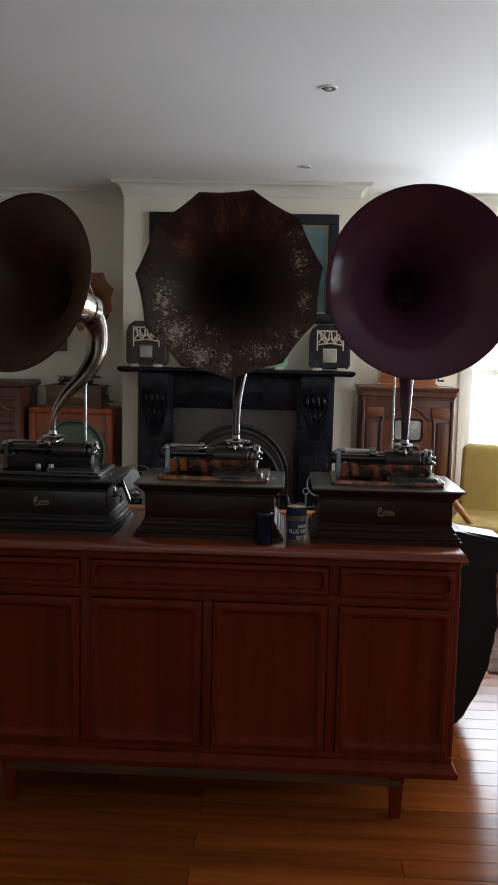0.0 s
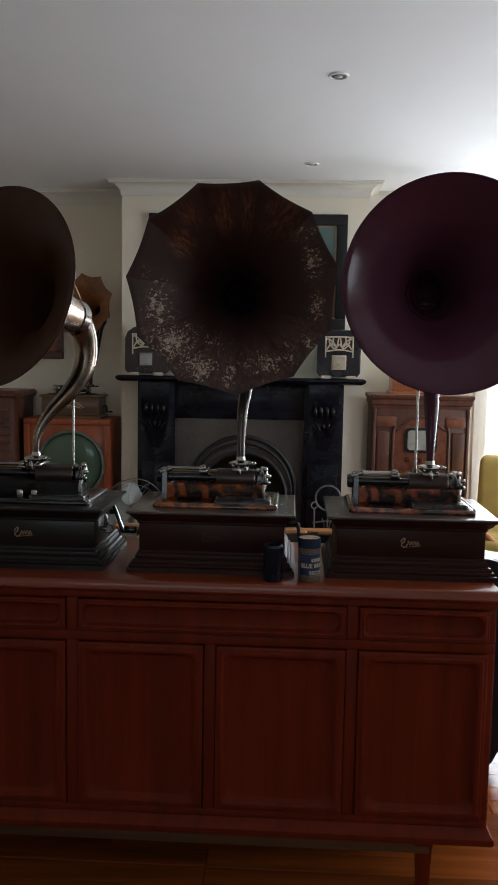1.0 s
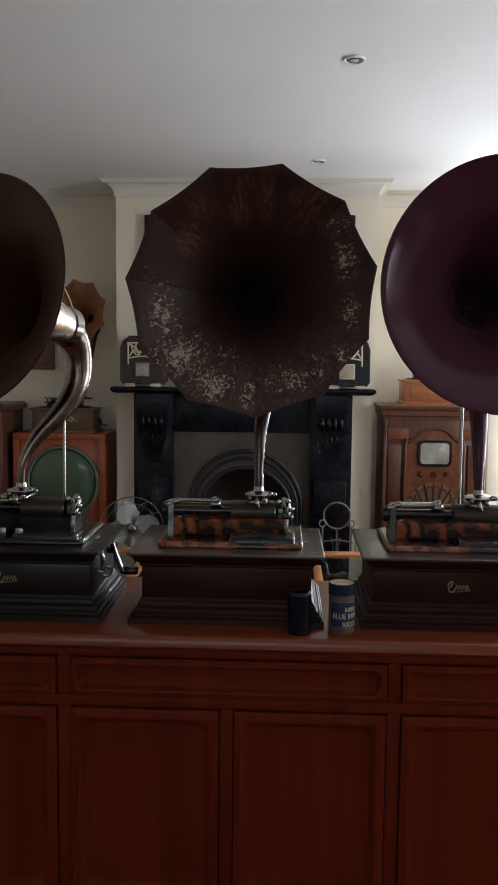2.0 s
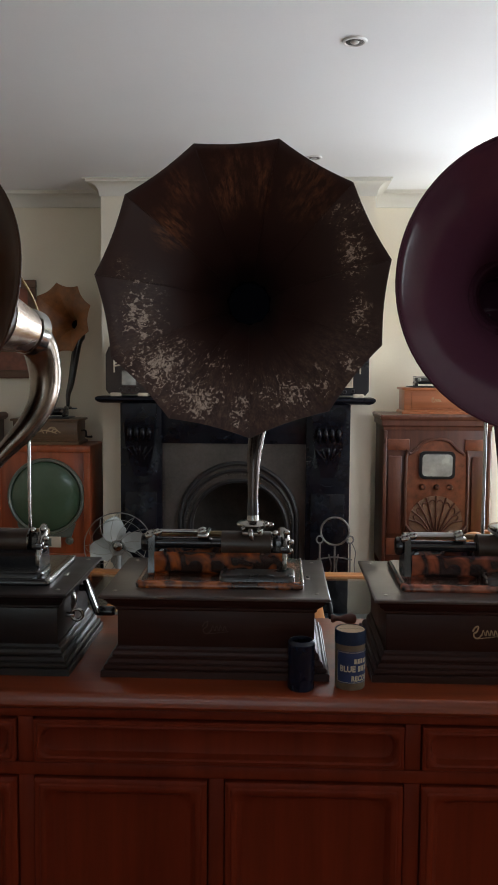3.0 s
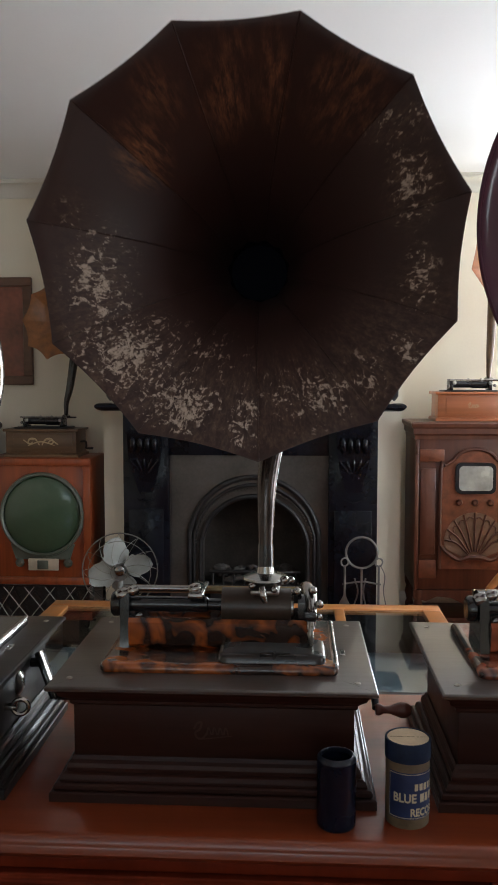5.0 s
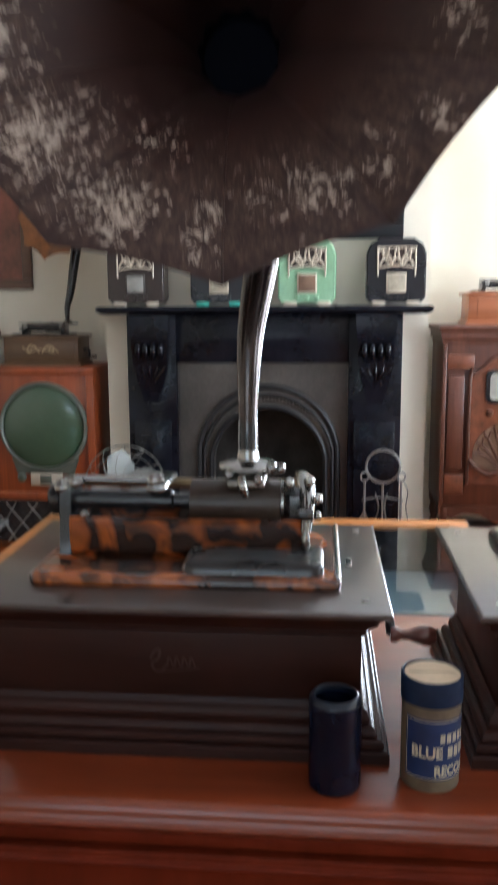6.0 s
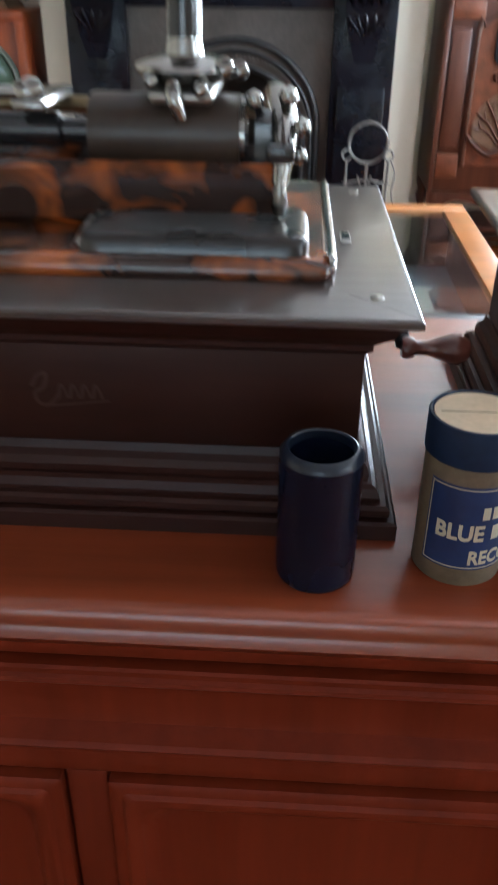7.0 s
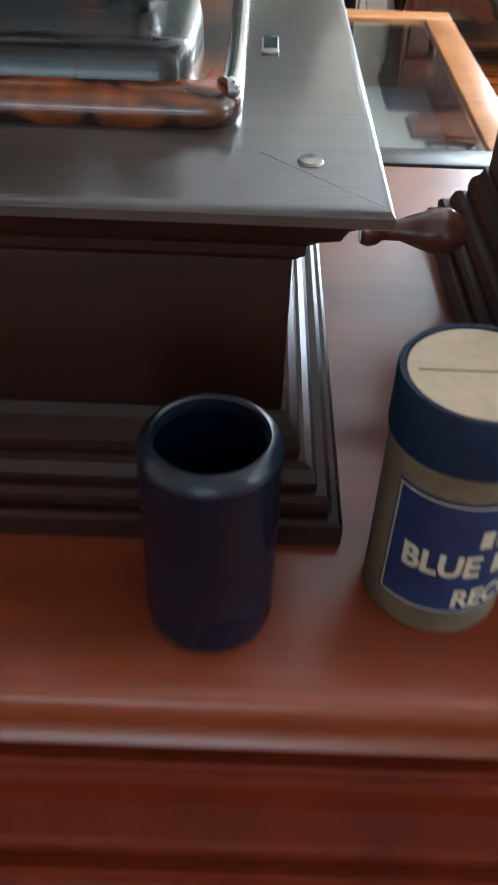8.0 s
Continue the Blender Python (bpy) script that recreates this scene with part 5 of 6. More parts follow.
# ---- left alcove: television, stand and small machine ----
def television():
    ob = thing("television", (-1.385, 3.60, 0.275), "vintage orange-brown wooden television with round green picture tube", "television")
    w, h = 0.315, 0.745
    part("cabinet", B(-w, w, 0.006, 0.37, 0.0, h, r=0.012, seg=3), "tv", ob)
    for a in ((-w, w, h - 0.045, h - 0.003), (-w, w, 0.0, 0.045), (-w, -w + 0.045, 0.045, h - 0.045), (w - 0.045, w, 0.045, h - 0.045)):
        part("face_rail", B(a[0], a[1], -0.012, 0.0055, a[2], a[3], r=0.005), "tv", ob)
    cx, cz = 0.026, 0.414
    fm = Matrix.Translation((cx, 0, cz)) @ pose(0, 0, 0, 90, 0, 0)
    part("bezel", L([(0.226, 0.002), (0.228, 0.020), (0.235, 0.026), (0.245, 0.022), (0.249, 0.004), (0.249, -0.004), (0.226, -0.004), (0.226, 0.002)], 64, fm), "bezel", ob, "grey-green tube surround")
    part("picture_tube", L([(0.2275, 0.004)] + [(0.2275 * math.cos(radians(a)), 0.004 + 0.03 * math.sin(radians(a))) for a in range(10, 90, 10)] + [(0.0, 0.034)], 64, fm), "crt", ob, "dull green round tube")
    part("lower_bezel", plate(bmesh.new(), [(cx - 0.16, 0.15), (cx + 0.16, 0.15), (cx + 0.19, 0.24), (cx - 0.19, 0.24)], 0.012, Matrix.Translation((0, -0.006, 0))), "bezel", ob)
    part("control_plate", B(cx - 0.085, cx + 0.095, -0.016, -0.004, 0.085, 0.155, r=0.004), "cream", ob)
    part("dial_window", B(cx - 0.03, cx + 0.035, -0.020, -0.015, 0.094, 0.146, r=0.002), "bezel", ob)
    for x in (cx - 0.135, cx + 0.15):
        part("knob", L([(0.0, 0.006), (0.026, 0.008), (0.027, 0.012), (0.022, 0.018), (0.016, 0.030), (0.0, 0.032)], 24, Matrix.Translation((x, 0, 0.13)) @ pose(0, 0, 0, 90, 0, 0)), "bezel", ob)
    return ob


television()
st = thing("wire_stand", (-1.385, 3.60, 0.0), "low black stand with crossed wire front", "stand")
for x in (-0.31, 0.31):
    for y in (0.012, 0.35):
        part("leg", B(x - 0.012, x + 0.012, y - 0.012, y + 0.012, 0.0125, 0.262, r=0.003), "black", st)
part("shelf", B(-0.325, 0.325, 0.0, 0.365, 0.262, 0.2745, r=0.003), "black", st)
part("backing", B(-0.31, 0.31, 0.05, 0.06, 0.02, 0.26, r=0), "black", st, smooth=0)
for k in range(5):
    x = -0.34 + 0.124 * k
    for s in (1, -1):
        a, b = (x, x + 0.18) if s > 0 else (x + 0.18, x)
        part("wire", rod(bmesh.new(), (max(-0.3, min(0.3, a)), 0.01 + 0.004 * s, 0.03), (max(-0.3, min(0.3, b)), 0.01 + 0.004 * s, 0.255), 0.003, 6), "wire", st)


def small_phonograph(at, label, case, horn_m, gold, R, horn_at, neck_m, n, width=0.38, turn=0.0, aim=(0, 0), scallop=0.06, scroll=False):
    """A table machine with a plain panelled case and a small petalled horn."""
    ob = thing("small_phonograph", at, label, "phonograph", "small phonographs", turn)
    w = width / 2
    part("plinth", loft_rect(bmesh.new(), [(0.0, -w - 0.014, w + 0.014, -0.014, 0.24), (0.014, -w - 0.014, w + 0.014, -0.014, 0.24), (0.022, -w, w, 0.0, 0.226)]), case, ob, smooth=25)
    part("case", B(-w, w, 0.0, 0.226, 0.0215, 0.150, r=0.003), case, ob)
    part("front_panel", B(-w + 0.045, w - 0.02, -0.005, 0.002, 0.035, 0.140, r=0.004), case, ob)
    part("lid_board", B(-w - 0.014, w + 0.014, -0.014, 0.24, 0.150, 0.165, r=0.004), case, ob)
    decal(ob, 0.0, 0.088, 0.15 if scroll else 0.062, -0.0055, gold)
    part("bedplate", B(-w + 0.04, w - 0.06, 0.03, 0.20, 0.165, 0.174, r=0.003), "iron", ob)
    part("mandrel", lathe(bmesh.new(), [(0.0, -0.10), (0.020, -0.10), (0.020, 0.0), (0.024, 0.004), (0.024, 0.09), (0.0, 0.09)], 20, Matrix.Translation((0.0, 0.10, 0.207)) @ pose(0, 0, 0, 0, 90, 0)), "black", ob)
    part("rod", rod(bmesh.new(), (-0.12, 0.14, 0.222), (0.12, 0.14, 0.222), 0.005, 8), "tarnish", ob)
    for x in (-0.115, 0.105):
        part("end_frame", B(x - 0.010, x + 0.010, 0.06, 0.16, 0.174, 0.226, r=0.004), "black", ob)
    part("reproducer", L([(0.0, 0.232), (0.022, 0.232), (0.026, 0.238), (0.020, 0.244), (0.009, 0.25), (0.0, 0.25)], 20, Matrix.Translation((horn_at[3], 0.10, 0))), "nickel", ob)
    part("arm", B(horn_at[3] - 0.05, horn_at[3] + 0.06, 0.09, 0.11, 0.224, 0.234, r=0.003), "black", ob)
    for x, y, z, q in ((-0.13, 0.06, 0.20, 0.010), (-0.10, 0.05, 0.215, 0.012), (-0.02, 0.07, 0.232, 0.010), (0.10, 0.055, 0.212, 0.012), (0.13, 0.07, 0.20, 0.010), (0.05, 0.06, 0.234, 0.009)):
        part("knob", lathe(bmesh.new(), [(0.0, -q), (q * 0.8, -q * 0.6), (q, 0), (q * 0.8, q * 0.6), (0.0, q)], 12, Matrix.Translation((x, y, z)) @ pose(0, 0, 0, 70, 0, 20)), "tarnish", ob)
    part("front_rod", rod(bmesh.new(), (-0.14, 0.06, 0.232), (0.14, 0.06, 0.232), 0.004, 8), "tarnish", ob)
    part("crank", T([(w, 0.10, 0.085, 0.006), (w + 0.03, 0.10, 0.085, 0.006), (w + 0.035, 0.10, 0.06, 0.006), (w + 0.035, 0.10, 0.045, 0.006), (w + 0.075, 0.10, 0.045, 0.008)], 8, 4), "iron", ob)
    hx, hy, hz, nx = horn_at
    m = Matrix.Translation((hx, hy, hz)) @ pose(0, 0, 0, 0, 0, aim[0]) @ pose(0, 0, 0, aim[1], 0, 0)
    th = m @ Vector((0, 0.215, 0))
    tb = m @ Vector((0, 0.245, -0.03))
    h = part("horn", ring_bm(0.030, 0.004, 24, 8, m @ Matrix.Translation((0, 0.19, 0)) @ pose(0, 0, 0, 90, 0, 0)), "black", ob, "small petalled horn")
    throat(m, 0.19, 0.028, h)
    for k in range(n):
        part("panel", bell(bmesh.new(), n, R, 0.19, 0.028, m, scallop, k, 3.2, radians(100), rows=12, seg=6), horn_m, h)
    part("neck", T([(nx, 0.10, 0.25, 0.012), (nx + 0.002, 0.102, 0.32, 0.016), (nx + (th.x - nx) * 0.35, 0.11, 0.41, 0.022), (nx + (th.x - nx) * 0.85, tb.y * 0.7 + 0.03, th.z - 0.12, 0.029), (tb.x, tb.y, tb.z - 0.03, 0.031), (th.x, th.y, th.z, 0.029)], 14, 6), neck_m, ob, "black curved horn neck")
    return ob


small_phonograph((-1.378, 3.66, 1.0205), "dark oak small phonograph with gold scroll and amber petalled horn", "oak", "horn_oak", "decal_bright", 0.236, (0.118, -0.06, 0.800, 0.126), "black", 9, 0.42, aim=(-20, -8), scallop=0.11, scroll=True)

cab = thing("gramophone_cabinet", (-2.06, 3.50, 0), "dark carved wooden gramophone cabinet standing against the wall", "cabinet")
part("body", B(-0.32, 0.32, 0.01, 0.45, 0.06, 1.17, r=0.004), "console", cab)
part("top", loft_rect(bmesh.new(), [(1.165, -0.33, 0.33, 0.0, 0.455), (1.18, -0.345, 0.345, -0.015, 0.46), (1.20, -0.345, 0.345, -0.015, 0.46), (1.215, -0.33, 0.33, 0.0, 0.455)]), "console", cab)
part("plinth", B(-0.335, 0.335, -0.005, 0.46, 0.0125, 0.06, r=0.004), "console", cab)
for x0, x1 in ((-0.30, -0.008), (0.008, 0.30)):
    d = part("door", B(x0, x1, -0.006, 0.0095, 0.09, 0.72, r=0.004), "console", cab)
    part("door_panel", B(x0 + 0.05, x1 - 0.05, -0.012, -0.005, 0.15, 0.66, r=0.005), "console", d)
for k in range(6):
    part("louvre", B(-0.29, 0.29, -0.004, 0.0095, 0.78 + 0.058 * k, 0.81 + 0.058 * k, r=0.004), "console", cab)
part("carving", T([(0.10, -0.008, 1.02, 0.006), (0.16, -0.012, 1.05, 0.010), (0.22, -0.012, 1.01, 0.011), (0.27, -0.008, 1.00, 0.006)], 8, 4), "brass", cab)


# ---- right alcove: console set with a small machine on top ----
def console_set():
    ob = thing("console_radio", (1.108, 3.50, 0), "carved walnut console set with small screen and shell grille", "console radio")
    w = 0.33
    part("body", B(-w, w, 0.006, 0.40, 0.30, 1.155, r=0.004), "console", ob)
    part("cornice", loft_rect(bmesh.new(), [(1.145, -w - 0.002, w + 0.002, 0.0, 0.402), (1.165, -w - 0.002, w + 0.002, -0.002, 0.402), (1.175, -w - 0.012, w + 0.012, -0.012, 0.41), (1.205, -w - 0.012, w + 0.012, -0.012, 0.41), (1.215, -w - 0.022, w + 0.022, -0.022, 0.41), (1.232, -w - 0.026, w + 0.026, -0.026, 0.41), (1.240, -w - 0.020, w + 0.020, -0.02, 0.41)]), "console", ob, smooth=25)
    for s in (-1, 1):
        part("stile", B(s * w - 0.022 - 0.0 * s if s > 0 else -w, w if s > 0 else -w + 0.022, -0.012, 0.0055, 0.30, 1.144, r=0.006), "console", ob)
        part("side_panel", B(min(s * 0.215, s * 0.30), max(s * 0.215, s * 0.30), -0.008, 0.0055, 0.50, 0.985, r=0.006), "console", ob)
        part("inlay", B(min(s * 0.205, s * 0.305), max(s * 0.205, s * 0.305), -0.007, 0.0055, 0.365, 0.470, r=0.006), "console_lt", ob)
        part("inlay", B(min(s * 0.17, s * 0.305), max(s * 0.17, s * 0.305), -0.006, 0.0055, 1.02, 1.09, r=0.004), "console_lt", ob)
        part("finial", L([(0.0, 0), (0.008, 0.004), (0.010, 0.02), (0.006, 0.032), (0.0, 0.045)], 12, Matrix.Translation((s * (w - 0.012), -0.014, 1.06))), "console", ob)
    # arched centre panel with its raised rim
    out = [(-0.19, 0.42), (0.19, 0.42), (0.19, 0.975), (0.165, 1.0), (0.12, 1.03), (0.09, 1.065), (0.05, 1.085), (0.0, 1.092), (-0.05, 1.085), (-0.09, 1.065), (-0.12, 1.03), (-0.165, 1.0), (-0.19, 0.975)]
    part("centre_panel", plate(bmesh.new(), out, 0.012, Matrix.Translation((0, -0.0065, 0))), "console_lt", ob, "lighter burr walnut centre panel")
    part("panel_rim", T([(x, -0.008, z, 0.011) for x, z in out[1:]] + [(-0.19, -0.008, 0.42, 0.011)], 8, 2), "console", ob)
    def rounded(w, z0, z1, r):
        return arc(w - r, z1 - r, r, 0, 90, 5) + arc(-w + r, z1 - r, r, 90, 180, 5) + arc(-w + r, z0 + r, r, 180, 270, 5) + arc(w - r, z0 + r, r, 270, 360, 5)
    scr = part("screen_frame", plate(bmesh.new(), rounded(0.110, 0.845, 1.017, 0.032), 0.018, Matrix.Translation((0, -0.0245, 0))), "frame_dark", ob)
    part("screen_glass", plate(bmesh.new(), rounded(0.092, 0.863, 0.999, 0.024), 0.004, Matrix.Translation((0, -0.028, 0))), "screen", scr, "dull silvery screen")
    for x in (-0.085, 0.0, 0.085):
        part("knob", L([(0.0, 0.0), (0.018, 0.0), (0.018, 0.010), (0.012, 0.020), (0.0, 0.021)], 18, Matrix.Translation((x, -0.006, 0.795)) @ pose(0, 0, 0, 90, 0, 0)), "console", ob)
    part("shell_cloth", plate(bmesh.new(), [(-0.05, 0.485), (0.05, 0.485)] + arc(0.0, 0.575, 0.165, -14, 194, 18), 0.004, Matrix.Translation((0, -0.0115, 0))), "grille", ob, "brown woven grille cloth", smooth=0)
    for k in range(9):
        a = radians(4 + 21.5 * k)
        r1 = 0.165
        part("shell_rib", T([(0.030 * math.cos(a), -0.014, 0.50 + 0.02 * math.sin(a), 0.005), (0.10 * math.cos(a), -0.016, 0.565 + 0.075 * math.sin(a), 0.0055), (r1 * math.cos(a), -0.014, 0.575 + r1 * math.sin(a), 0.0055)], 6, 4), "console", ob)
    for k in range(8):
        a = radians(14.7 + 21.5 * k)
        part("shell_arch", T([(0.125 * math.cos(a - 0.187), -0.015, 0.575 + 0.125 * math.sin(a - 0.187), 0.004), (0.142 * math.cos(a), -0.015, 0.575 + 0.142 * math.sin(a), 0.004), (0.125 * math.cos(a + 0.187), -0.015, 0.575 + 0.125 * math.sin(a + 0.187), 0.004)], 6, 4), "console", ob)
    part("carved_swag", T([(-0.185, -0.02, 0.555, 0.008), (-0.15, -0.026, 0.515, 0.012), (-0.09, -0.03, 0.478, 0.012), (-0.03, -0.032, 0.492, 0.015), (0.03, -0.032, 0.492, 0.015), (0.09, -0.03, 0.478, 0.012), (0.15, -0.026, 0.515, 0.012), (0.185, -0.02, 0.555, 0.008)], 8, 5), "console", ob)
    part("apron", plate(bmesh.new(), [(-w, 0.2995), (-w, 0.25), (-0.26, 0.235), (-0.20, 0.262), (-0.12, 0.255), (-0.06, 0.225), (0.0, 0.205), (0.06, 0.225), (0.12, 0.255), (0.20, 0.262), (0.26, 0.235), (w, 0.25), (w, 0.2995)], 0.02, Matrix.Translation((0, -0.004, 0))), "console", ob)
    part("lower_shelf", B(-w + 0.02, w - 0.02, 0.05, 0.38, 0.10, 0.125, r=0.004), "console", ob)
    for x in (-w + 0.03, w - 0.03):
        for y in (0.02, 0.37):
            part("leg", L([(0.0, 0.0125), (0.022, 0.0125), (0.027, 0.03), (0.018, 0.05), (0.024, 0.08), (0.026, 0.13), (0.016, 0.15), (0.029, 0.20), (0.020, 0.235), (0.030, 0.26), (0.030, 0.2995), (0.0, 0.2995)], 18, Matrix.Translation((x, y, 0))), "console", ob)
    return ob


console_set()
small_phonograph((1.115, 3.60, 1.2405), "bright cherry wood small phonograph with red oak petalled horn", "redbox", "horn_red", "decal_bright", 0.215, (0.155, -0.10, 0.865, 0.10), "oak", 8, 0.40, aim=(8, -6))


# ---- middle of the room ----
def display_table():
    ob = thing("display_table", (0, 0, 0), "orange wooden framed display table with glass top", "table")
    x0, x1, y0, y1, z = -0.89, 0.705, 1.22, 2.26, 0.55
    f = 0.075
    part("near_rail", B(x0, x1, y0, y0 + f, z - 0.03, z, r=0.005), "case_black", ob, "black front rail")
    for a in ((x0, x1, y1 - f, y1), (x0, x0 + f, y0 + f, y1 - f), (x1 - f, x1, y0 + f, y1 - f), (0.275, 0.315, y0 + f, y1 - f), (-0.565, -0.52, y0 + f, y1 - f)):
        part("top_rail", B(*a, z - 0.03, z, r=0.005), "table", ob)
    for a, b in ((x0 + f, -0.565), (-0.52, 0.275), (0.315, x1 - f)):
        p = part("pane", B(a, b, y0 + f, y1 - f, z - 0.014, z - 0.008, r=0), "pane", ob, "bluish reflecting glass", smooth=0)
        p.visible_shadow = False
    part("case_side", B(x0 + 0.02, x1 - 0.02, y1 - 0.04, y1 - 0.02, 0.33, z - 0.03, r=0.003), "case_black", ob)
    part("case_side", B(x0 + 0.02, x1 - 0.02, y0 + 0.01, y0 + 0.03, 0.33, z - 0.03, r=0.003), "case_black", ob)
    for x in (x0 + 0.02, x1 - 0.04):
        part("case_end", B(x, x + 0.02, y0 + 0.031, y1 - 0.041, 0.33, z - 0.03, r=0.003), "case_black", ob)
    # lining coloured bluish to stand in for the reflection in the panes
    part("lining", B(x0 + 0.04, x1 - 0.04, y0 + 0.031, y1 - 0.041, 0.335, 0.355, r=0), "pane_sheen", ob, smooth=0)
    for x in (x0 + 0.05, x1 - 0.05):
        for y in (y0 + 0.05, y1 - 0.07):
            part("leg", loft_rect(bmesh.new(), [(0.0125, x - 0.018, x + 0.018, y - 0.018, y + 0.018), (0.33, x - 0.028, x + 0.028, y - 0.028, y + 0.028)]), "case_black", ob)
    return ob


display_table()


def desk_fan():
    ob = thing("electric_fan", (-0.825, 3.24, 0.0495), "old grey electric fan with rounded blades in wire cage", "fan")
    hz = 0.405
    part("base", L([(0.0, 0.0), (0.10, 0.0), (0.105, 0.012), (0.085, 0.03), (0.04, 0.05), (0.022, 0.09), (0.018, 0.20), (0.018, hz - 0.06), (0.0, hz - 0.06)], 32), "fan", ob)
    ax = Matrix.Translation((0, 0, hz)) @ pose(0, 0, 0, 90, 0, 8)
    part("motor", L([(0.0, -0.16), (0.045, -0.155), (0.062, -0.12), (0.064, -0.05), (0.050, -0.02), (0.0, -0.015)], 28, ax), "fan", ob)
    part("hub", L([(0.0, -0.015), (0.030, -0.015), (0.034, 0.02), (0.026, 0.045), (0.012, 0.052), (0.0, 0.053)], 24, ax), "nickel", ob)
    for k in range(4):
        bm = bmesh.new()
        cols = []
        for i in range(13):
            u = i / 12
            r = 0.024 + 0.150 * u
            half = max(0.006, 0.060 * math.sqrt(max(0.0, 1 - ((u - 0.54) / 0.50) ** 2)) + (0.012 if u < 0.5 else 0.0))
            cols.append([Vector((r, v * half, 0.012 + 0.030 * v * (0.5 + 0.5 * u))) for v in (-1, -0.6, -0.2, 0.2, 0.6, 1)])
        rot = ax @ pose(0, 0, 0, 0, 0, 104 + 90 * k)
        top = [[rot @ p for p in c] for c in cols]
        bot = [[rot @ (p - Vector((0, 0, 0.0016))) for p in c] for c in cols]
        grid_faces(bm, [t + b[::-1] for t, b in zip(top, bot)], True, True, True)
        part("blade", bm, "fan", ob, "pale grey rounded blade")
    cage = part("cage", ring_bm(0.200, 0.0035, 56, 6, ax @ Matrix.Translation((0, 0, 0.02))), "wire", ob)
    part("cage_ring", ring_bm(0.165, 0.0018, 48, 6, ax @ Matrix.Translation((0, 0, 0.062))), "wire", cage)
    part("cage_ring", ring_bm(0.045, 0.0022, 32, 6, ax @ Matrix.Translation((0, 0, 0.080))), "wire", cage)
    for k in range(12):
        a0 = 2 * math.pi * k / 12
        pts = [(*(ax @ Vector((r * math.cos(a0 + t), r * math.sin(a0 + t), z))), 0.0016) for r, t, z in ((0.200, 0.0, 0.02), (0.165, 0.15, 0.062), (0.10, 0.4, 0.078), (0.045, 0.7, 0.080))]
        part("cage_wire", T(pts, 5, 4), "wire", cage)
        pts = [(*(ax @ Vector((r * math.cos(a0 + t), r * math.sin(a0 + t), z))), 0.0016) for r, t, z in ((0.200, 0.0, 0.02), (0.16, 0.0, -0.03), (0.06, 0.0, -0.05))]
        part("cage_wire", T(pts, 5, 3), "wire", cage)
    return ob


desk_fan()


def fire_irons():
    ob = thing("fire_irons", (0.478, 3.36, 0.0495), "dull grey metal fireside companion set with ring handle", "fire irons")
    part("base", L([(0.0, 0.0), (0.085, 0.0), (0.085, 0.012), (0.05, 0.022), (0.0, 0.026)], 28), "wire", ob)
    part("stem", rod(bmesh.new(), (0, 0, 0.02), (0, 0, 0.405), 0.006, 8), "wire", ob)
    part("ring_handle", ring_bm(0.085, 0.0065, 40, 8, Matrix.Translation((0, 0, 0.485)) @ pose(0, 0, 0, 90, 0, 0)), "wire", ob)
    part("cross_bar", T([(-0.105, 0, 0.31, 0.005), (0, 0, 0.325, 0.005), (0.105, 0, 0.31, 0.005)], 8, 4), "wire", ob)
    for x in (-0.092, 0.092):
        part("hook_ring", ring_bm(0.022, 0.005, 20, 6, Matrix.Translation((x, -0.01, 0.435)) @ pose(0, 0, 0, 90, 0, 20)), "wire", ob)
        t = part("tool", rod(bmesh.new(), (x, -0.012, 0.09), (x, -0.012, 0.415), 0.006, 8), "wire", ob)
    part("shovel_blade", loft_rect(bmesh.new(), [(0.05, -0.128, -0.060, -0.018, -0.014), (0.20, -0.125, -0.063, -0.016, -0.012), (0.25, -0.098, -0.086, -0.016, -0.008)]), "wire", ob)
    part("brush_head", L([(0.0, 0.04), (0.032, 0.04), (0.026, 0.12), (0.012, 0.16), (0.0, 0.16)], 16, Matrix.Translation((0.092, -0.012, 0))), "iron", ob)
    for x in (-0.03, 0.02):
        part("tong_leg", T([(x, 0.012, 0.05, 0.0045), (x * 1.6, 0.014, 0.15, 0.0045), (x * 0.6, 0.012, 0.26, 0.0045), (x * 1.2, 0.012, 0.34, 0.0045)], 6, 4), "wire", ob)
    part("chain", T([(0.10, -0.01, 0.42, 0.003), (0.125, -0.015, 0.36, 0.003), (0.118, -0.012, 0.28, 0.003), (0.132, -0.012, 0.20, 0.003)], 6, 4), "wire", ob)
    return ob


fire_irons()


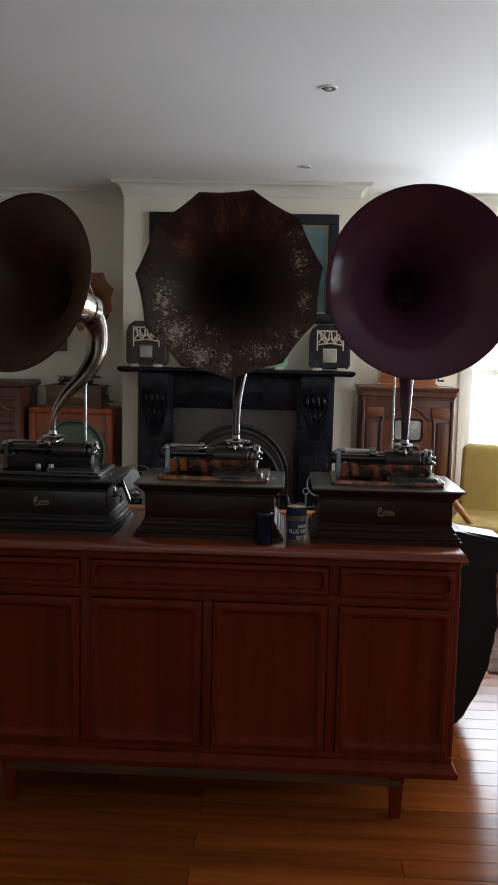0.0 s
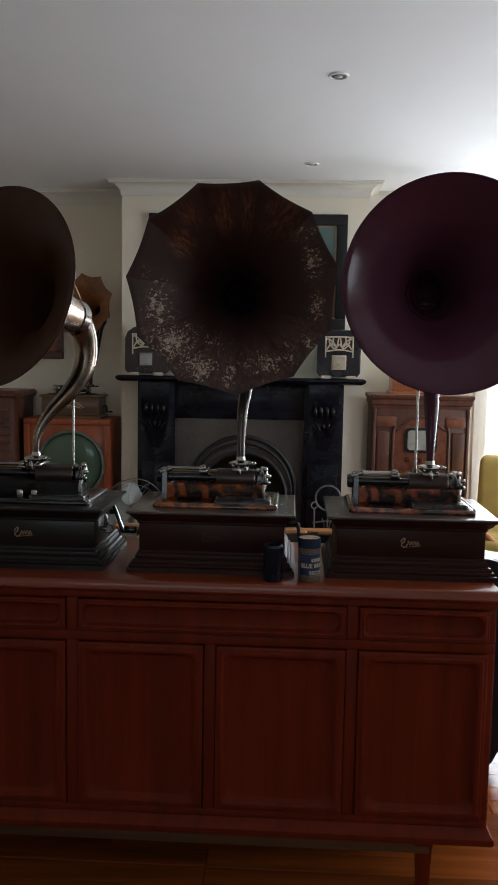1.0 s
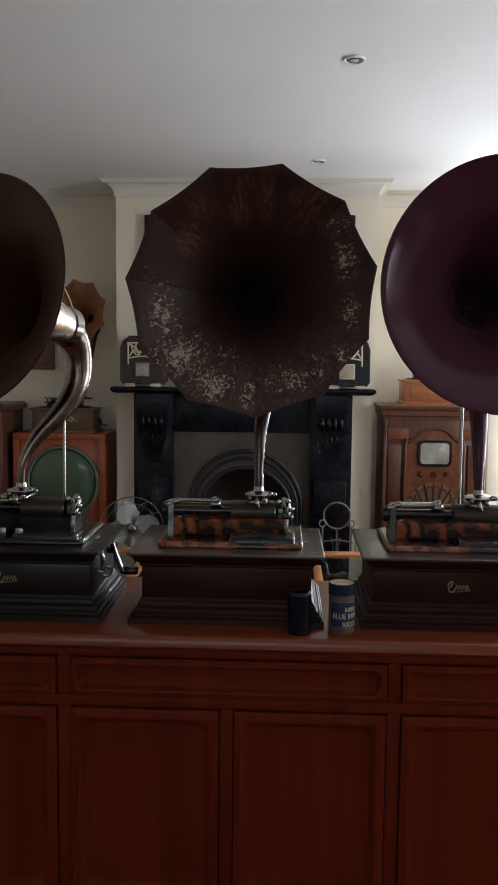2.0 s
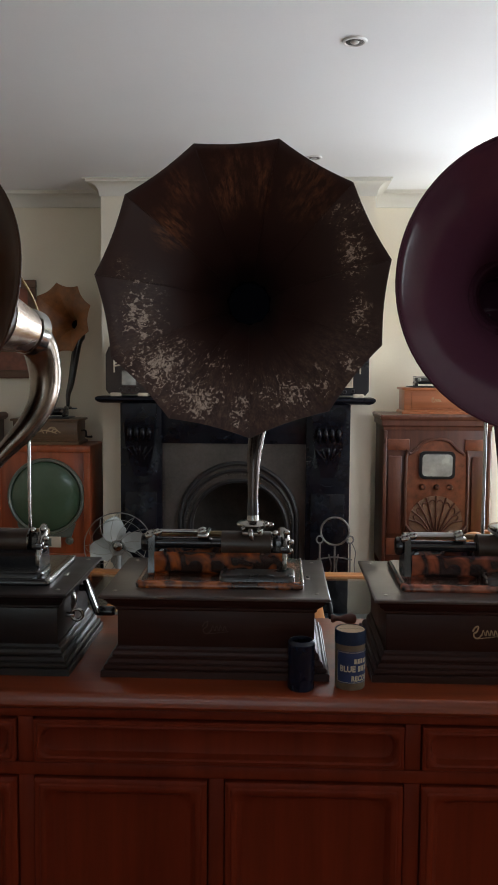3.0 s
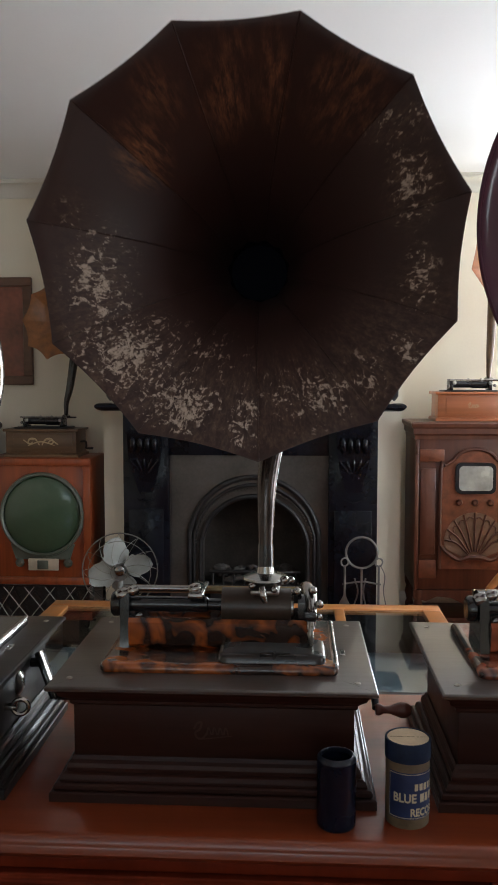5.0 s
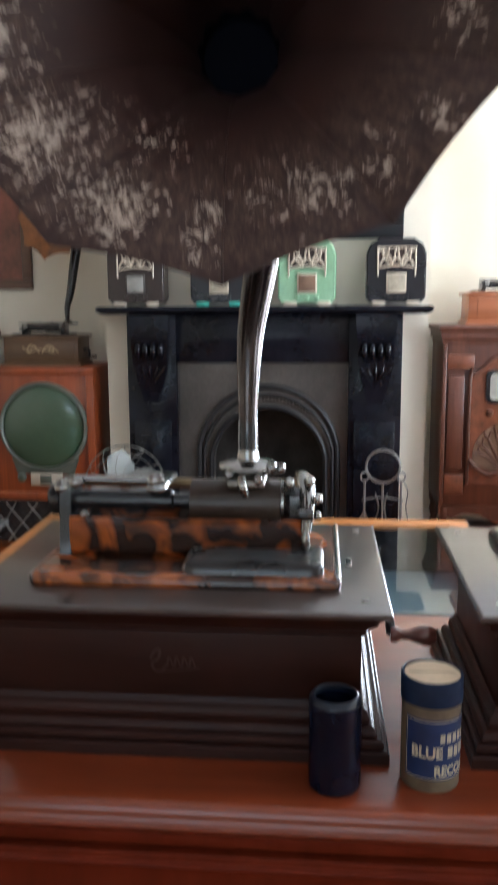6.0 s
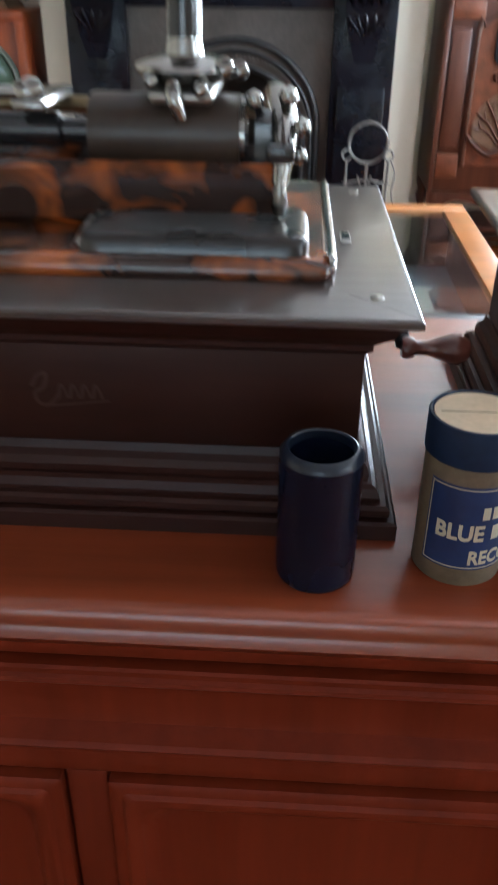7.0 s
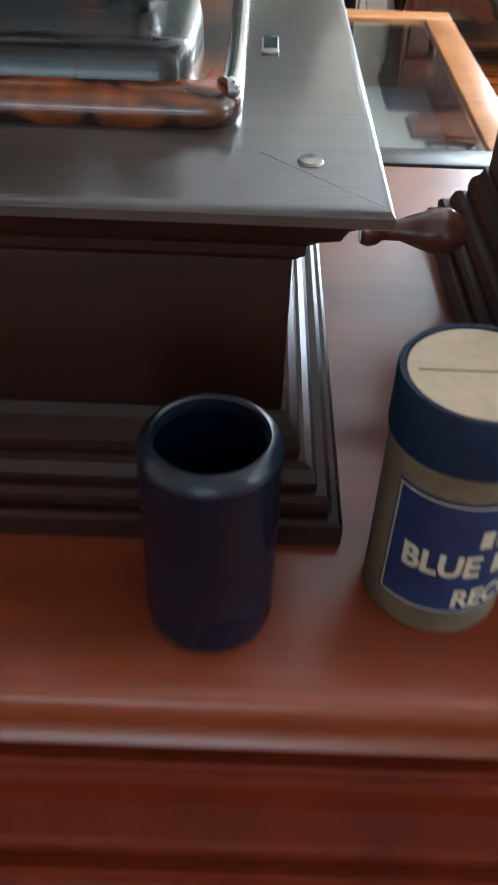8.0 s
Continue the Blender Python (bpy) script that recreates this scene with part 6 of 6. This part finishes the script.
# ---- chairs by the window ----
def armchair():
    ob = thing("armchair", (1.588, 2.65, 0.0), "mustard yellow upholstered armchair with orange wooden arms", "armchair", turn=-20)
    bm = B(-0.30, 0.42, 0.20, 0.36, 0.40, 0.885, r=0.045, seg=4)
    for v in bm.verts:
        v.co.y += 0.22 * (v.co.z - 0.40)
    part("backrest", bm, "yellow", ob)
    part("seat_cushion", B(-0.29, 0.41, -0.36, 0.24, 0.34, 0.47, r=0.04, seg=4), "yellow", ob)
    part("seat_frame", B(-0.30, 0.42, -0.36, 0.30, 0.27, 0.335, r=0.01), "table", ob)
    part("arm", T([(-0.531, -0.406, 0.57, 0.014), (-0.466, -0.382, 0.645, 0.020), (-0.390, -0.355, 0.695, 0.022), (-0.274, -0.323, 0.630, 0.022), (-0.079, -0.274, 0.420, 0.020), (0.191, -0.197, 0.345, 0.018)], 12, 5), "table", ob, "sloping orange varnished wooden arm")
    part("arm", T([(0.455, 0.42, 0.60, 0.018), (0.455, 0.20, 0.63, 0.024), (0.455, -0.10, 0.655, 0.028), (0.455, -0.40, 0.645, 0.026), (0.455, -0.46, 0.615, 0.018)], 12, 5), "table", ob, "orange varnished wooden arm")
    for x, z in ((-0.40, 0.66), (0.44, 0.625)):
        part("leg", T([(x, -0.37, 0.0125, 0.016), (x, -0.37, 0.30, 0.022), (x, -0.36, z, 0.020)], 10, 3), "table", ob)
        part("leg", T([(x, 0.40, 0.0125, 0.016), (x, 0.36, 0.30, 0.022), (x, 0.34, 0.60, 0.020)], 10, 3), "table", ob)
    return ob


armchair()
c = thing("cushion", (2.05, 3.22, 0.8405), "taupe cushion propped behind the yellow armchair", "cushion")
bm = B(-0.22, 0.22, -0.05, 0.09, -0.42, 0.06, r=0.06, seg=5)
part("cover", bm, "cushion", c)
s = thing("window_seat", (2.42, 3.75, 0.0), "cream painted bench under the bright window", "bench")
part("seat", B(-0.66, 0.66, -0.70, 0.20, 0.36, 0.42, r=0.01), "trim", s)
part("front", B(-0.64, 0.64, -0.67, -0.65, 0.0125, 0.359, r=0.004), "trim", s)


def recliner():
    ob = thing("recliner", (0.80, 0.60, 0.0), "black leather recliner chair with a flared back, beside the sideboard", "armchair")

    def pad(name, x0, x1, y0, y1, z0, z1, r):
        return part(name, B(x0, x1, y0, y1, z0, z1, r=r, seg=5), "leather", ob)

    def slab(name, outline, y, depth, r):
        bm = plate(bmesh.new(), outline, depth, Matrix.Translation((0, y, 0)))
        bmesh.ops.bevel(bm, geom=bm.edges[:], offset=r, segments=3, affect="EDGES")
        return part(name, bm, "leather", ob)

    back = [(-0.19, 0.014), (0.110, 0.014), (0.150, 0.040), (0.200, 0.15), (0.243, 0.27), (0.268, 0.385), (0.258, 0.43), (0.258, 0.655), (-0.25, 0.655), (-0.25, 0.25)]
    slab("back_shell", back, 0.0, 0.10, 0.014)
    slab("head_roll", [(-0.25, 0.640), (0.275, 0.640), (0.300, 0.660), (0.305, 0.735), (0.280, 0.775), (0.10, 0.800), (-0.20, 0.790), (-0.25, 0.74)], -0.02, 0.17, 0.018)
    for x in (-0.25, 0.14):
        pad("arm", x, x + 0.10, 0.105, 0.62, 0.16, 0.48, 0.035)
    pad("seat_cushion", -0.145, 0.135, 0.105, 0.70, 0.20, 0.43, 0.05)
    pad("backrest", -0.145, 0.135, 0.105, 0.22, 0.435, 0.72, 0.045)
    part("base_plate", B(-0.18, 0.13, 0.14, 0.62, 0.0125, 0.159, r=0.008), "iron", ob, "dark metal base")
    return ob


recliner()
r = thing("rug", (1.95, 1.75, 0.0125), "brown patterned wool rug on the floorboards", "rug")
part("pile", B(-0.75, 0.75, -0.55, 0.75, 0.0, 0.010, r=0.004), "rug", r)


# ---- floor boards ----
fl = structure(part("floor", B(X0 - 0.2, X1 + 0.2, Y0 - 0.2, YA + 0.2, -0.12, -0.001, r=0), "case_black", smooth=0), "glossy red-brown timber floorboards", "floor")
PW = 0.088
meshes = {}
rnd = random.Random(11)


def board_mesh(n):
    if n not in meshes:
        bm = B(0, n - 0.0012, 0.0006, PW - 0.0006, -0.0008, 0.012, r=0.0012, seg=1)
        me = bpy.data.meshes.new("floorboard")
        bm.to_mesh(me)
        bm.free()
        me.materials.append(M["floor"])
        meshes[n] = me
    return meshes[n]


rest = bmesh.new()
y = Y0
while y < YA - PW:
    x = X0 + rnd.choice((0, -0.3, -0.6, -0.9))
    while x < X1:
        n = rnd.choice((1.2, 1.5, 1.8, 2.1))
        x0, n = max(x, X0), round(min(x + n, X1) - max(x, X0), 3)
        if n < 0.05:
            x = max(x, X0) + max(n, 0.0) + (0.001 if x >= X0 else 0.0)
            continue
        x = x0
        if -0.9 < y < 1.6 and x > -1.6 and x < 3.0:
            ob = new("floorboard", board_mesh(n))
            ob.location = (x, y, 0)
            ob.parent = fl
        else:
            vs = [rest.verts.new(p) for p in ((x, y + 0.0006, 0.012), (x + n - 0.0012, y + 0.0006, 0.012), (x + n - 0.0012, y + PW - 0.0006, 0.012), (x, y + PW - 0.0006, 0.012), (x, y + 0.0006, 0.0), (x + n - 0.0012, y + 0.0006, 0.0), (x + n - 0.0012, y + PW - 0.0006, 0.0), (x, y + PW - 0.0006, 0.0))]
            for f in ((0, 1, 2, 3), (0, 4, 5, 1), (1, 5, 6, 2), (2, 6, 7, 3), (3, 7, 4, 0)):
                rest.faces.new([vs[i] for i in f])
        x += n
    y += PW
tagged(part("floorboards", rest, "floor", fl, smooth=0), kind="stuff")
